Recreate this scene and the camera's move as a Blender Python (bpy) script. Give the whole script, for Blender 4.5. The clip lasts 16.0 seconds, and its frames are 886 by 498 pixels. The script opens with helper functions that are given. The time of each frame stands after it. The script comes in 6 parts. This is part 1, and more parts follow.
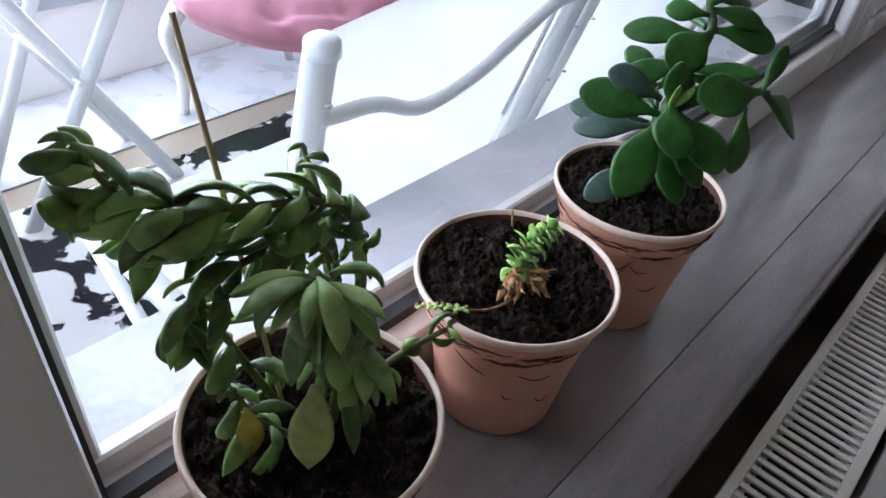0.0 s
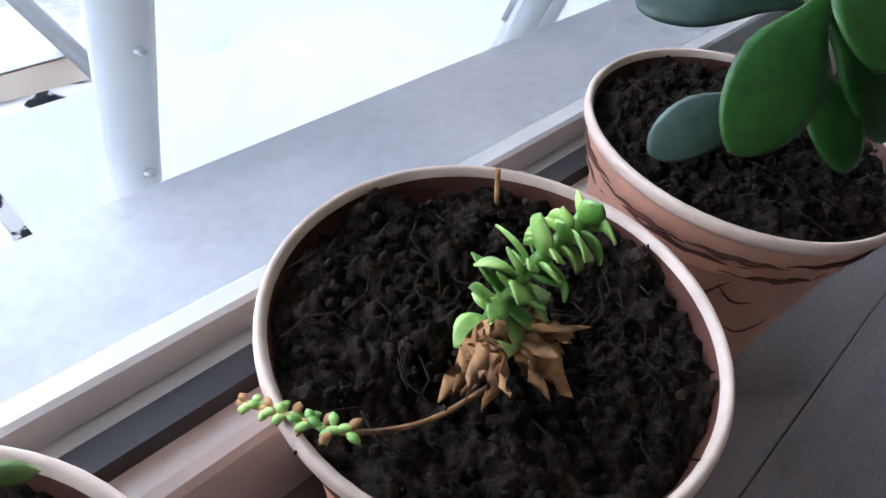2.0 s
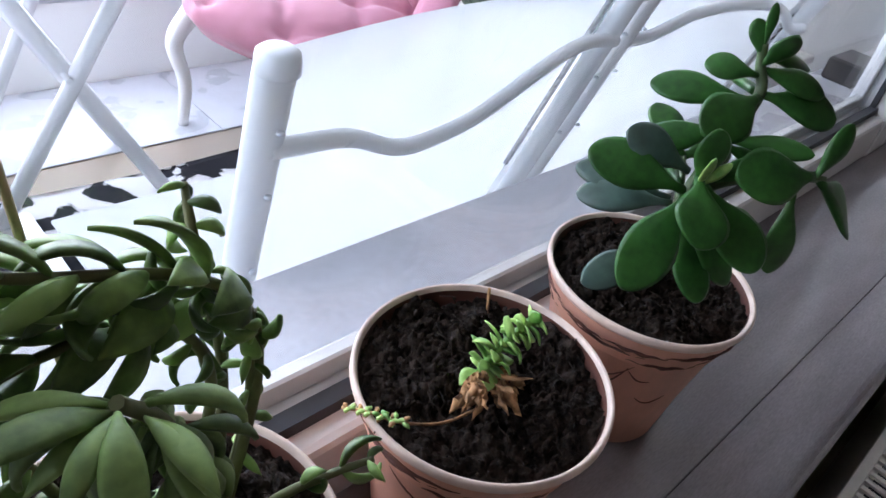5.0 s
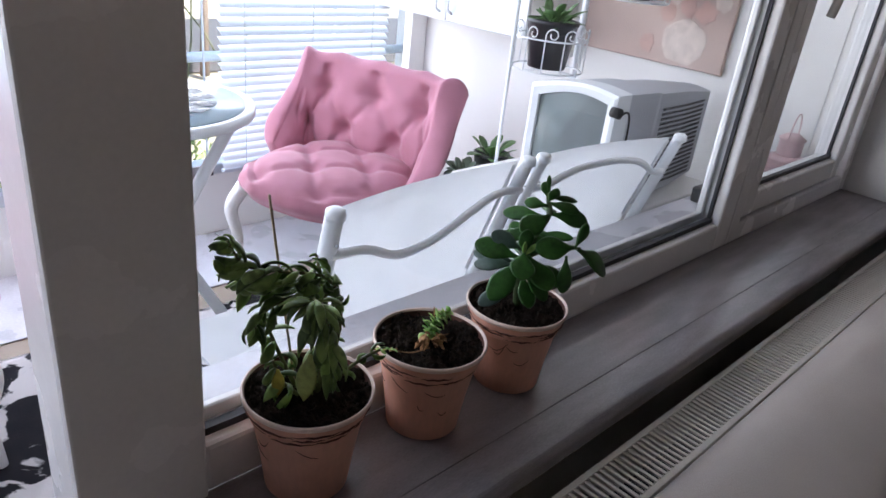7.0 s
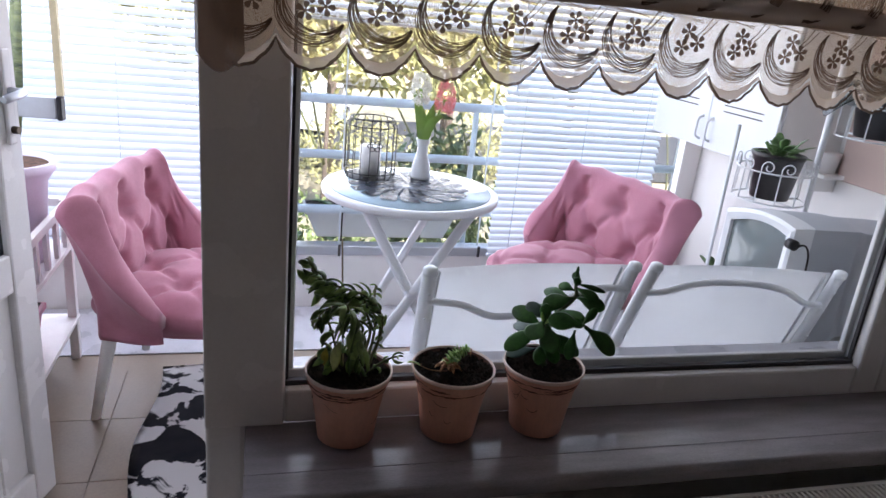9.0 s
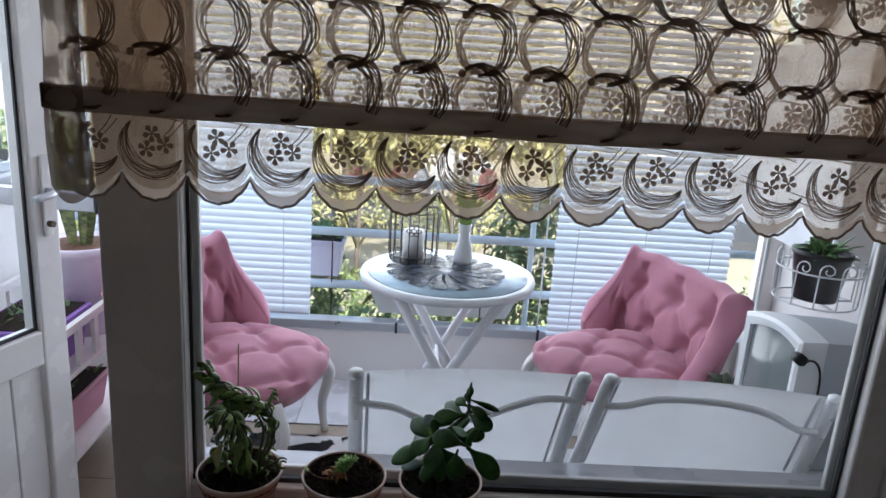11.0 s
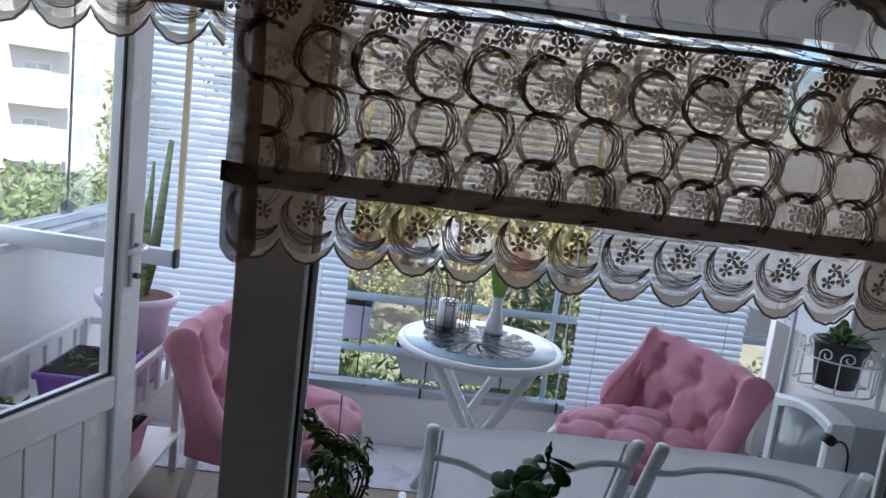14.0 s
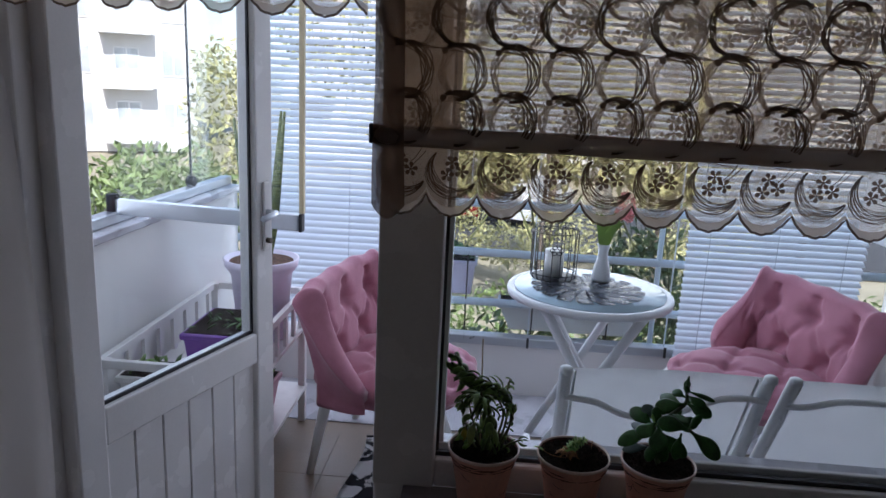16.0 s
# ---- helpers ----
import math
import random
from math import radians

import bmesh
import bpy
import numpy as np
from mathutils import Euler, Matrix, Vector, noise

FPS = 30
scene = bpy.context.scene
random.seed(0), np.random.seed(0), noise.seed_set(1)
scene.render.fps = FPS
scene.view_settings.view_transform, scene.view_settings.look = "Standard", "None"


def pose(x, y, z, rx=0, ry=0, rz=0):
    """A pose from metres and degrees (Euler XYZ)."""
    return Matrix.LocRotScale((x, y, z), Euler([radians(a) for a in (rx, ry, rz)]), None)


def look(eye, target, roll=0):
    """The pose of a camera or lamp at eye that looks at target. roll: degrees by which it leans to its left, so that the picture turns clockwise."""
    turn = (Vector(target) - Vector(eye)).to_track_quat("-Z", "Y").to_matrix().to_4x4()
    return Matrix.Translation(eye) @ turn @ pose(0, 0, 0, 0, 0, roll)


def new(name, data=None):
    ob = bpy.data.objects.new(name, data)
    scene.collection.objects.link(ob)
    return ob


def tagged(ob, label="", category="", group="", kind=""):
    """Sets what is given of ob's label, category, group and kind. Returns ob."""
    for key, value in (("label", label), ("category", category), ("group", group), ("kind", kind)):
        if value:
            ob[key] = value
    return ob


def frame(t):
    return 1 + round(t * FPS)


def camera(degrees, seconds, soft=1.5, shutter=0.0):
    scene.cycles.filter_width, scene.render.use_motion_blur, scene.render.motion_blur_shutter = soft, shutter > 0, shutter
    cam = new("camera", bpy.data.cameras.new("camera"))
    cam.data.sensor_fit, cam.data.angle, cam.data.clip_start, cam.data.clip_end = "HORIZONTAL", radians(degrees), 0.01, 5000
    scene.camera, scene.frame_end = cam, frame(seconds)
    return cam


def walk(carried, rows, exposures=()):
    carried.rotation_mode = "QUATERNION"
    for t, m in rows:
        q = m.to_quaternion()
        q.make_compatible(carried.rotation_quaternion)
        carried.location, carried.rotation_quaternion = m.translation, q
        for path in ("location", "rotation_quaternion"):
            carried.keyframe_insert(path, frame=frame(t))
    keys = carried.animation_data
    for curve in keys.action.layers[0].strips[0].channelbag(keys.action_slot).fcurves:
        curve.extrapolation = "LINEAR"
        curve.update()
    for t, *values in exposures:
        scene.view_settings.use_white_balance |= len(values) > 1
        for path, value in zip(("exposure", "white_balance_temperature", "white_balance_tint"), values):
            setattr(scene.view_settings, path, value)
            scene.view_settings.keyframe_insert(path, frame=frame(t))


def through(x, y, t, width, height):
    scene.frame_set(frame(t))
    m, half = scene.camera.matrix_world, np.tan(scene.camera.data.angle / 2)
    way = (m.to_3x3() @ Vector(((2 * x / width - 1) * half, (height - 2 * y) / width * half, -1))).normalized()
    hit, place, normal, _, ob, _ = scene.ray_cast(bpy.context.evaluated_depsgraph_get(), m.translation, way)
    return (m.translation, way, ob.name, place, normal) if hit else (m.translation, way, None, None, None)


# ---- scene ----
cam = camera(65.2, 16.0)
PATH = [
    (0, (-0.053, -0.275, 1.153), (1.155, 0.698, -0.11), 6.5),
    (0.5, (0.013, -0.222, 1.108), (1.26, 0.644, -0.193), 10.1),
    (1, (0.056, -0.189, 1.066), (1.313, 0.59, -0.281), 13.8),
    (1.5, (0.102, -0.164, 1.024), (1.292, 0.632, -0.373), 11.9),
    (2, (0.151, -0.151, 0.994), (1.289, 0.727, -0.397), 10.3),
    (2.5, (0.155, -0.146, 0.991), (1.308, 0.733, -0.387), 12.1),
    (3, (0.147, -0.161, 0.996), (1.326, 0.722, -0.357), 13.3),
    (3.5, (0.151, -0.171, 1.015), (1.363, 0.699, -0.318), 13.6),
    (4, (0.142, -0.178, 1.04), (1.393, 0.718, -0.238), 13.2),
    (4.2, (0.13, -0.18, 1.047), (1.384, 0.73, -0.217), 13.2),
    (6.5, (-0.192, -0.479, 1.271), (1.038, 0.804, 0.354), 9.2),
    (7, (-0.273, -0.608, 1.311), (1.04, 0.644, 0.471), 6.7),
    (7.5, (-0.347, -0.756, 1.353), (0.98, 0.536, 0.599), 8.2),
    (8, (-0.295, -0.988, 1.375), (0.916, 0.476, 0.747), 6.4),
    (8.2, (-0.265, -1.116, 1.397), (0.775, 0.485, 0.802), 5.2),
    (10.3, (0.325, -1.107, 1.44), (0.457, 0.769, 0.758), 4.2),
    (10.5, (0.354, -1.118, 1.467), (0.438, 0.774, 0.824), 2.8),
    (11, (0.379, -1.164, 1.54), (0.46, 0.767, 1.028), 3.9),
    (11.5, (0.328, -1.213, 1.577), (0.478, 0.734, 1.147), 5.1),
    (12, (0.26, -1.277, 1.619), (0.403, 0.68, 1.236), 5.3),
    (12.5, (0.19, -1.311, 1.656), (0.248, 0.675, 1.429), 5.6),
    (13, (0.146, -1.317, 1.653), (0.158, 0.674, 1.463), 6.0),
    (13.5, (0.156, -1.316, 1.61), (0.177, 0.665, 1.338), 6.6),
    (14, (0.177, -1.318, 1.558), (0.271, 0.655, 1.247), 7.2),
    (14.5, (0.146, -1.325, 1.535), (0.184, 0.636, 1.142), 5.8),
    (15, (0.111, -1.363, 1.537), (0.092, 0.594, 1.126), 5.9),
    (15.5, (0.097, -1.366, 1.549), (0.079, 0.581, 1.095), 3.2),
    (16, (0.075, -1.384, 1.547), (-0.052, 0.56, 1.094), 2.8),
]
walk(cam, [(t, look(eye, target, roll)) for t, eye, target, roll in PATH],
     [(0, 2.78, 6150, 16), (1, 3.05, 6200, 18), (1.5, 3.12, 6200, 17), (2, 2.74, 6050, 15), (2.5, 2.6, 6000, 15), (3, 2.56, 6000, 15), (4, 2.72, 6000, 16), (6.5, 2.46, 6400, 20),
      (7, 2.16, 6400, 20), (8, 1.9, 6450, 23), (10.5, 1.5, 6350, 18), (11.5, 1.26, 6250, 15), (13, 0.91, 5950, 16), (16, 0.68, 5950, 19)])

# ---- daylight ----
world = bpy.data.worlds.new("world")
scene.world = world
world.use_nodes = True
wn = world.node_tree
sky = wn.nodes.new("ShaderNodeTexSky")
sky.sky_type = 'NISHITA'
sky.sun_disc = False
sky.sun_elevation = radians(42)
sky.sun_rotation = radians(164)
wn.nodes["Background"].inputs[1].default_value = 0.15
wn.links.new(sky.outputs[0], wn.nodes["Background"].inputs[0])
sun_data = bpy.data.lights.new("sun", 'SUN')
sun_data.energy, sun_data.angle, sun_data.color = 4.5, radians(0.5), (1.0, 0.95, 0.86)
sun = new("sun", sun_data)
sun.matrix_world = look((4.0, -13.7, 13.1), (0, 0, 0))


def opening_light(x0, x1, y, z0, z1, power):
    """Sky light in a glazed opening, shining towards the room."""
    d = bpy.data.lights.new("opening_light", 'AREA')
    d.shape, d.size, d.size_y, d.energy = 'RECTANGLE', x1 - x0, z1 - z0, power
    d.color = (0.90, 0.95, 1.0)
    o = new("opening_light", d)
    o.matrix_world = look(((x0 + x1) / 2, y, (z0 + z1) / 2), ((x0 + x1) / 2, y - 1, (z0 + z1) / 2))
    return o


opening_light(-0.05, 1.0, 1.99, 0.34, 1.33, 4.0)
opening_light(-0.05, 1.0, 1.99, 1.33, 2.19, 5.5)
opening_light(1.03, 1.98, 1.99, 0.34, 2.19, 6.5)
opening_light(-1.15, -0.08, 1.99, 0.34, 2.19, 8.5)
side = opening_light(-0.4, 0.8, 0.0, 0.0, 1.3, 5.0)
side.matrix_world = look((-1.17, 1.1, 1.7), (0, 1.1, 1.6))

# ---- materials ----
def mat(name, color, rough=0.6, metal=0.0, var=0.12, scale=18.0, bump=0.1, fine=160.0, spec=0.5, tint=None, per=0.0, mix=0.5, sheen=0.0, stretch=None):
    """A surface with stains at one scale, grain at another and fine relief."""
    m = bpy.data.materials.new(name)
    m.use_nodes = True
    nt = m.node_tree
    N, L = nt.nodes, nt.links
    b = N["Principled BSDF"]
    b.inputs["Metallic"].default_value = metal
    b.inputs["Specular IOR Level"].default_value = spec
    if sheen:
        b.inputs["Sheen Weight"].default_value = sheen
        b.inputs["Sheen Roughness"].default_value = 0.4
    tc = N.new("ShaderNodeTexCoord")
    src = tc.outputs["Object"]
    if stretch:
        mp = N.new("ShaderNodeMapping")
        mp.inputs["Scale"].default_value = stretch
        L.new(src, mp.inputs[0])
        src = mp.outputs[0]
    n1 = N.new("ShaderNodeTexNoise")
    n1.inputs["Scale"].default_value, n1.inputs["Detail"].default_value = scale, 5.0
    n2 = N.new("ShaderNodeTexNoise")
    n2.inputs["Scale"].default_value, n2.inputs["Detail"].default_value = fine, 3.0
    L.new(src, n1.inputs["Vector"])
    L.new(src, n2.inputs["Vector"])
    ad = N.new("ShaderNodeMath")
    ad.operation = 'ADD'
    h = N.new("ShaderNodeMath")
    h.operation = 'MULTIPLY'
    h.inputs[1].default_value = mix
    L.new(n2.outputs["Fac"], h.inputs[0])
    L.new(n1.outputs["Fac"], ad.inputs[0])
    L.new(h.outputs[0], ad.inputs[1])
    last = ad.outputs[0]
    mid = 0.5 + 0.5 * mix
    if per:
        oi = N.new("ShaderNodeObjectInfo")
        k = N.new("ShaderNodeMath")
        k.operation = 'MULTIPLY_ADD'
        k.inputs[1].default_value = per
        k.inputs[2].default_value = -per / 2
        L.new(oi.outputs["Random"], k.inputs[0])
        a2 = N.new("ShaderNodeMath")
        a2.operation = 'ADD'
        L.new(last, a2.inputs[0])
        L.new(k.outputs[0], a2.inputs[1])
        last = a2.outputs[0]
    r = N.new("ShaderNodeValToRGB")
    lo = tuple(max(0.0, c * (1 - var)) for c in color)
    hi = tint if tint else tuple(min(1.0, c * (1 + var)) for c in color)
    r.color_ramp.elements[0].position, r.color_ramp.elements[0].color = mid - 0.22, (*lo, 1)
    r.color_ramp.elements[1].position, r.color_ramp.elements[1].color = mid + 0.22, (*hi, 1)
    L.new(last, r.inputs[0])
    L.new(r.outputs[0], b.inputs["Base Color"])
    rr = N.new("ShaderNodeMapRange")
    rr.inputs["From Min"].default_value, rr.inputs["From Max"].default_value = 0.3, 0.7
    rr.inputs["To Min"].default_value, rr.inputs["To Max"].default_value = max(0.03, rough - 0.08), min(1.0, rough + 0.08)
    L.new(n1.outputs["Fac"], rr.inputs[0])
    L.new(rr.outputs[0], b.inputs["Roughness"])
    if bump:
        bp = N.new("ShaderNodeBump")
        bp.inputs["Strength"].default_value, bp.inputs["Distance"].default_value = bump, 0.002
        L.new(n2.outputs["Fac"], bp.inputs["Height"])
        L.new(bp.outputs[0], b.inputs["Normal"])
    return m


def glass_mat(name, tintc=(0.97, 0.99, 0.99)):
    m = bpy.data.materials.new(name)
    m.use_nodes = True
    N, L = m.node_tree.nodes, m.node_tree.links
    N.remove(N["Principled BSDF"])
    lw = N.new("ShaderNodeLayerWeight")
    lw.inputs[0].default_value = 0.5
    pw = N.new("ShaderNodeMath")
    pw.operation = 'POWER'
    pw.inputs[1].default_value = 4.0
    L.new(lw.outputs["Facing"], pw.inputs[0])
    fr = N.new("ShaderNodeMapRange")
    fr.inputs["To Min"].default_value, fr.inputs["To Max"].default_value = 0.025, 0.45
    L.new(pw.outputs[0], fr.inputs[0])
    tr = N.new("ShaderNodeBsdfTransparent")
    tr.inputs[0].default_value = (*tintc, 1)
    gl = N.new("ShaderNodeBsdfGlossy")
    gl.inputs["Roughness"].default_value = 0.02
    mx = N.new("ShaderNodeMixShader")
    L.new(fr.outputs[0], mx.inputs[0])
    L.new(tr.outputs[0], mx.inputs[1])
    L.new(gl.outputs[0], mx.inputs[2])
    L.new(mx.outputs[0], N["Material Output"].inputs[0])
    return m


def sheer_mat(name, color, open_share, weave=900.0, through=0.45, gap=(1, 1, 1)):
    """Thin cloth: threads that let light through, and gaps between them."""
    m = bpy.data.materials.new(name)
    m.use_nodes = True
    N, L = m.node_tree.nodes, m.node_tree.links
    N.remove(N["Principled BSDF"])
    tc = N.new("ShaderNodeTexCoord")
    no = N.new("ShaderNodeTexNoise")
    no.inputs["Scale"].default_value = weave
    n2 = N.new("ShaderNodeTexNoise")
    n2.inputs["Scale"].default_value = 14.0
    L.new(tc.outputs["Object"], no.inputs["Vector"])
    L.new(tc.outputs["Object"], n2.inputs["Vector"])
    df = N.new("ShaderNodeBsdfDiffuse")
    df.inputs[0].default_value = (*color, 1)
    tl = N.new("ShaderNodeBsdfTranslucent")
    tl.inputs[0].default_value = (*color, 1)
    tr = N.new("ShaderNodeBsdfTransparent")
    tr.inputs[0].default_value = (*gap, 1)
    m1, m2 = N.new("ShaderNodeMixShader"), N.new("ShaderNodeMixShader")
    m1.inputs[0].default_value = through
    L.new(df.outputs[0], m1.inputs[1])
    L.new(tl.outputs[0], m1.inputs[2])
    sm = N.new("ShaderNodeMath")
    sm.operation = 'ADD'
    L.new(no.outputs["Fac"], sm.inputs[0])
    L.new(n2.outputs["Fac"], sm.inputs[1])
    rg = N.new("ShaderNodeMapRange")
    rg.inputs["From Min"].default_value, rg.inputs["From Max"].default_value = 0.6, 1.4
    rg.inputs["To Min"].default_value, rg.inputs["To Max"].default_value = max(0, open_share - 0.15), max(0, min(1, open_share + 0.15))
    L.new(sm.outputs[0], rg.inputs[0])
    L.new(rg.outputs[0], m2.inputs[0])
    L.new(m1.outputs[0], m2.inputs[1])
    L.new(tr.outputs[0], m2.inputs[2])
    L.new(m2.outputs[0], N["Material Output"].inputs[0])
    return m


def patch_mat(name, ca, cb, scale, edge=0.5, rough=0.9, bump=0.3):
    """Two colours in ragged patches."""
    m = mat(name, ca, rough, bump=bump)
    N, L = m.node_tree.nodes, m.node_tree.links
    tc = N.new("ShaderNodeTexCoord")
    no = N.new("ShaderNodeTexNoise")
    no.inputs["Scale"].default_value, no.inputs["Detail"].default_value = scale, 6.0
    no.inputs["Distortion"].default_value = 0.6
    L.new(tc.outputs["Object"], no.inputs["Vector"])
    r = N.new("ShaderNodeValToRGB")
    r.color_ramp.elements[0].position, r.color_ramp.elements[0].color = edge - 0.012, (*ca, 1)
    r.color_ramp.elements[1].position, r.color_ramp.elements[1].color = edge + 0.012, (*cb, 1)
    L.new(no.outputs["Fac"], r.inputs[0])
    L.new(r.outputs[0], N["Principled BSDF"].inputs["Base Color"])
    return m


M_room = mat("room_paint", (0.86, 0.80, 0.75), 0.85, var=0.06, scale=3, bump=0.12)
M_wall = mat("wall_paint", (0.80, 0.785, 0.765), 0.8, var=0.05, scale=3, bump=0.12)
M_pvc = mat("pvc_frame", (0.80, 0.79, 0.78), 0.24, var=0.04, scale=6, bump=0.02)
M_sill = mat("sill_stone", (0.265, 0.243, 0.252), 0.13, var=0.22, scale=5, bump=0.03, stretch=(1, 5, 5))
M_outsill = mat("marble_sill", (0.50, 0.50, 0.54), 0.3, var=0.16, scale=7, bump=0.03)
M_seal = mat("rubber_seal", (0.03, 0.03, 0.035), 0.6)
M_white = mat("white_enamel", (0.75, 0.77, 0.79), 0.35, var=0.04, scale=9, bump=0.03)
M_whitewood = mat("white_wood", (0.78, 0.76, 0.74), 0.42, var=0.06, scale=12, bump=0.05)
M_pink = mat("pink_velvet", (0.42, 0.155, 0.215), 0.85, var=0.10, scale=11, bump=0.2, fine=420, sheen=0.28, tint=(0.50, 0.215, 0.285))
M_sling = sheer_mat("white_sling", (0.76, 0.77, 0.78), 0.02)
M_floor = mat("balcony_tile", (0.25, 0.19, 0.14), 0.45, var=0.15, scale=4, bump=0.04)
M_roomfloor = mat("room_floor", (0.42, 0.34, 0.27), 0.5, var=0.2, scale=3)
M_rug = patch_mat("cow_print", (0.82, 0.80, 0.80), (0.008, 0.008, 0.016), 7.0, 0.50)
M_alu = mat("aluminium", (0.55, 0.58, 0.62), 0.35, 0.7, var=0.05, bump=0.02)
M_rail = mat("grey_blue_rail", (0.70, 0.78, 0.86), 0.35, 0.0, var=0.05, bump=0.02)
M_blind = sheer_mat("blind_slat", (0.61, 0.66, 0.72), -0.2, through=0.05)
M_glass = glass_mat("window_glass")
M_terra = mat("peach_plastic", (0.68, 0.36, 0.255), 0.5, var=0.12, scale=22, bump=0.06, stretch=(1, 1, 0.35))
M_rim = mat("peach_rim", (0.74, 0.58, 0.49), 0.5, var=0.12, scale=30, bump=0.05)
M_terrain = mat("pot_inside", (0.12, 0.042, 0.028), 0.6)
M_groove = mat("pot_groove", (0.10, 0.035, 0.022), 0.7, var=0.4, scale=60)
M_soil = mat("potting_soil", (0.010, 0.0075, 0.006), 0.95, var=0.7, scale=120, bump=0.9, fine=500, spec=0.15, tint=(0.044, 0.031, 0.024))
M_leaf = mat("jade_leaf", (0.016, 0.072, 0.014), 0.38, spec=0.3, var=0.35, scale=25, bump=0.04, tint=(0.034, 0.128, 0.022))
M_leafgrey = mat("jade_leaf_grey", (0.05, 0.09, 0.075), 0.4, var=0.3, scale=30, bump=0.05)
M_vine = mat("trailing_leaf", (0.085, 0.18, 0.035), 0.42, var=0.45, scale=34, bump=0.12, tint=(0.24, 0.40, 0.10), per=0.5)
M_sprout = mat("sprout_leaf", (0.16, 0.42, 0.07), 0.4, var=0.3, scale=70, bump=0.08, tint=(0.46, 0.66, 0.20), per=0.4)
M_dry = mat("dry_leaf", (0.36, 0.19, 0.085), 0.85, var=0.6, scale=110, bump=0.4)
M_stem = mat("stem", (0.12, 0.13, 0.05), 0.6, var=0.3, scale=60)
M_sofa = mat("sofa_cloth", (0.36, 0.315, 0.28), 0.75, var=0.08, scale=7, bump=0.25, fine=500)
M_lace = sheer_mat("tulle", (0.56, 0.41, 0.28), 0.62, gap=(1.0, 0.94, 0.87))
M_embr = sheer_mat("lace_thread", (0.105, 0.067, 0.046), 0.04)
M_embf = sheer_mat("faint_thread", (0.22, 0.16, 0.115), 0.22)
M_embl = sheer_mat("lace_band", (0.58, 0.48, 0.39), 0.14)
M_swag = sheer_mat("sheer_swag", (0.26, 0.20, 0.16), 0.52, through=0.6)
M_swagd = sheer_mat("dense_swag", (0.26, 0.20, 0.155), 0.17, through=0.65)
M_hem = sheer_mat("brown_hem", (0.36, 0.27, 0.20), 0.18, through=0.6)
M_thin = sheer_mat("thin_tulle", (0.55, 0.45, 0.36), 0.76, gap=(1.0, 0.97, 0.93))
M_satin = sheer_mat("satin_curtain", (0.84, 0.81, 0.79), -0.1)
M_hedge = mat("hedge_leaf", (0.07, 0.12, 0.03), 0.5, var=0.5, scale=9, per=0.3, tint=(0.22, 0.29, 0.10))
M_dark = mat("black_metal", (0.012, 0.012, 0.013), 0.45, 0.3)
M_black = mat("black_pot", (0.012, 0.011, 0.014), 0.35)
M_purple = mat("purple_planter", (0.23, 0.09, 0.42), 0.4, var=0.1)
M_mauve = mat("pale_mauve_planter", (0.76, 0.70, 0.82), 0.45, var=0.05)
M_build = mat("render_wall", (0.60, 0.59, 0.58), 0.9, var=0.06, scale=0.6, bump=0.1)
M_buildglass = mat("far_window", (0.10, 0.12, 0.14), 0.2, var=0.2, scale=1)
# far panes: haze and sky reflection are put into the pale colour
M_hazeglass = mat("hazed_far_window", (0.42, 0.45, 0.48), 0.25, var=0.25, scale=1)
M_ground = mat("ground", (0.34, 0.30, 0.21), 0.95, var=0.3, scale=0.7)

# ---- builders ----
def box(bm, x0, x1, y0, y1, z0, z1, bev=0.0, seg=1):
    g = bmesh.ops.create_cube(bm, size=1.0, matrix=Matrix.Translation(((x0 + x1) / 2, (y0 + y1) / 2, (z0 + z1) / 2)) @ Matrix.Diagonal((x1 - x0, y1 - y0, z1 - z0, 1)))
    if bev:
        es = list({e for v in g["verts"] for e in v.link_edges})
        bmesh.ops.bevel(bm, geom=es, offset=bev, segments=seg, affect='EDGES', profile=0.5)
    return bm


def B(*a, **k):
    return box(bmesh.new(), *a, **k)


def tube(bm, pts, r, n=10, caps=True, flat=1.0):
    """A round bar along points; r is one radius or one for each point."""
    pts = [Vector(p) for p in pts]
    rings, up = [], None
    for i, p in enumerate(pts):
        d = (pts[min(i + 1, len(pts) - 1)] - pts[max(i - 1, 0)]).normalized()
        if up is None:
            up = Vector((0, 0, 1)) if abs(d.z) < 0.9 else Vector((1, 0, 0))
        sx = d.cross(up).normalized()
        up = sx.cross(d).normalized()
        rad = r[i] if isinstance(r, (list, tuple)) else r
        rings.append([bm.verts.new(p + rad * (math.cos(a) * sx + flat * math.sin(a) * up)) for a in (2 * math.pi * k / n for k in range(n))])
    for a, b in zip(rings, rings[1:]):
        for k in range(n):
            f = bm.faces.new((a[k], a[(k + 1) % n], b[(k + 1) % n], b[k]))
            f.smooth = True
    if caps:
        bm.faces.new(rings[0][::-1])
        bm.faces.new(rings[-1])
    return bm


def lathe(bm, prof, n=48, c=(0, 0, 0), wob=0.0, closed=False):
    """A turned body: prof is (radius, height) from one end to the other."""
    rings = []
    for r, z in prof:
        rings.append([bm.verts.new((c[0] + r * (1 + wob * math.sin(3 * a + z * 9)) * math.cos(a), c[1] + r * math.sin(a), c[2] + z)) for a in (2 * math.pi * k / n for k in range(n))])
    for a, b in zip(rings, rings[1:]):
        for k in range(n):
            f = bm.faces.new((a[k], a[(k + 1) % n], b[(k + 1) % n], b[k]))
            f.smooth = True
    if closed:
        bm.faces.new(rings[0][::-1])
        bm.faces.new(rings[-1])
    return bm


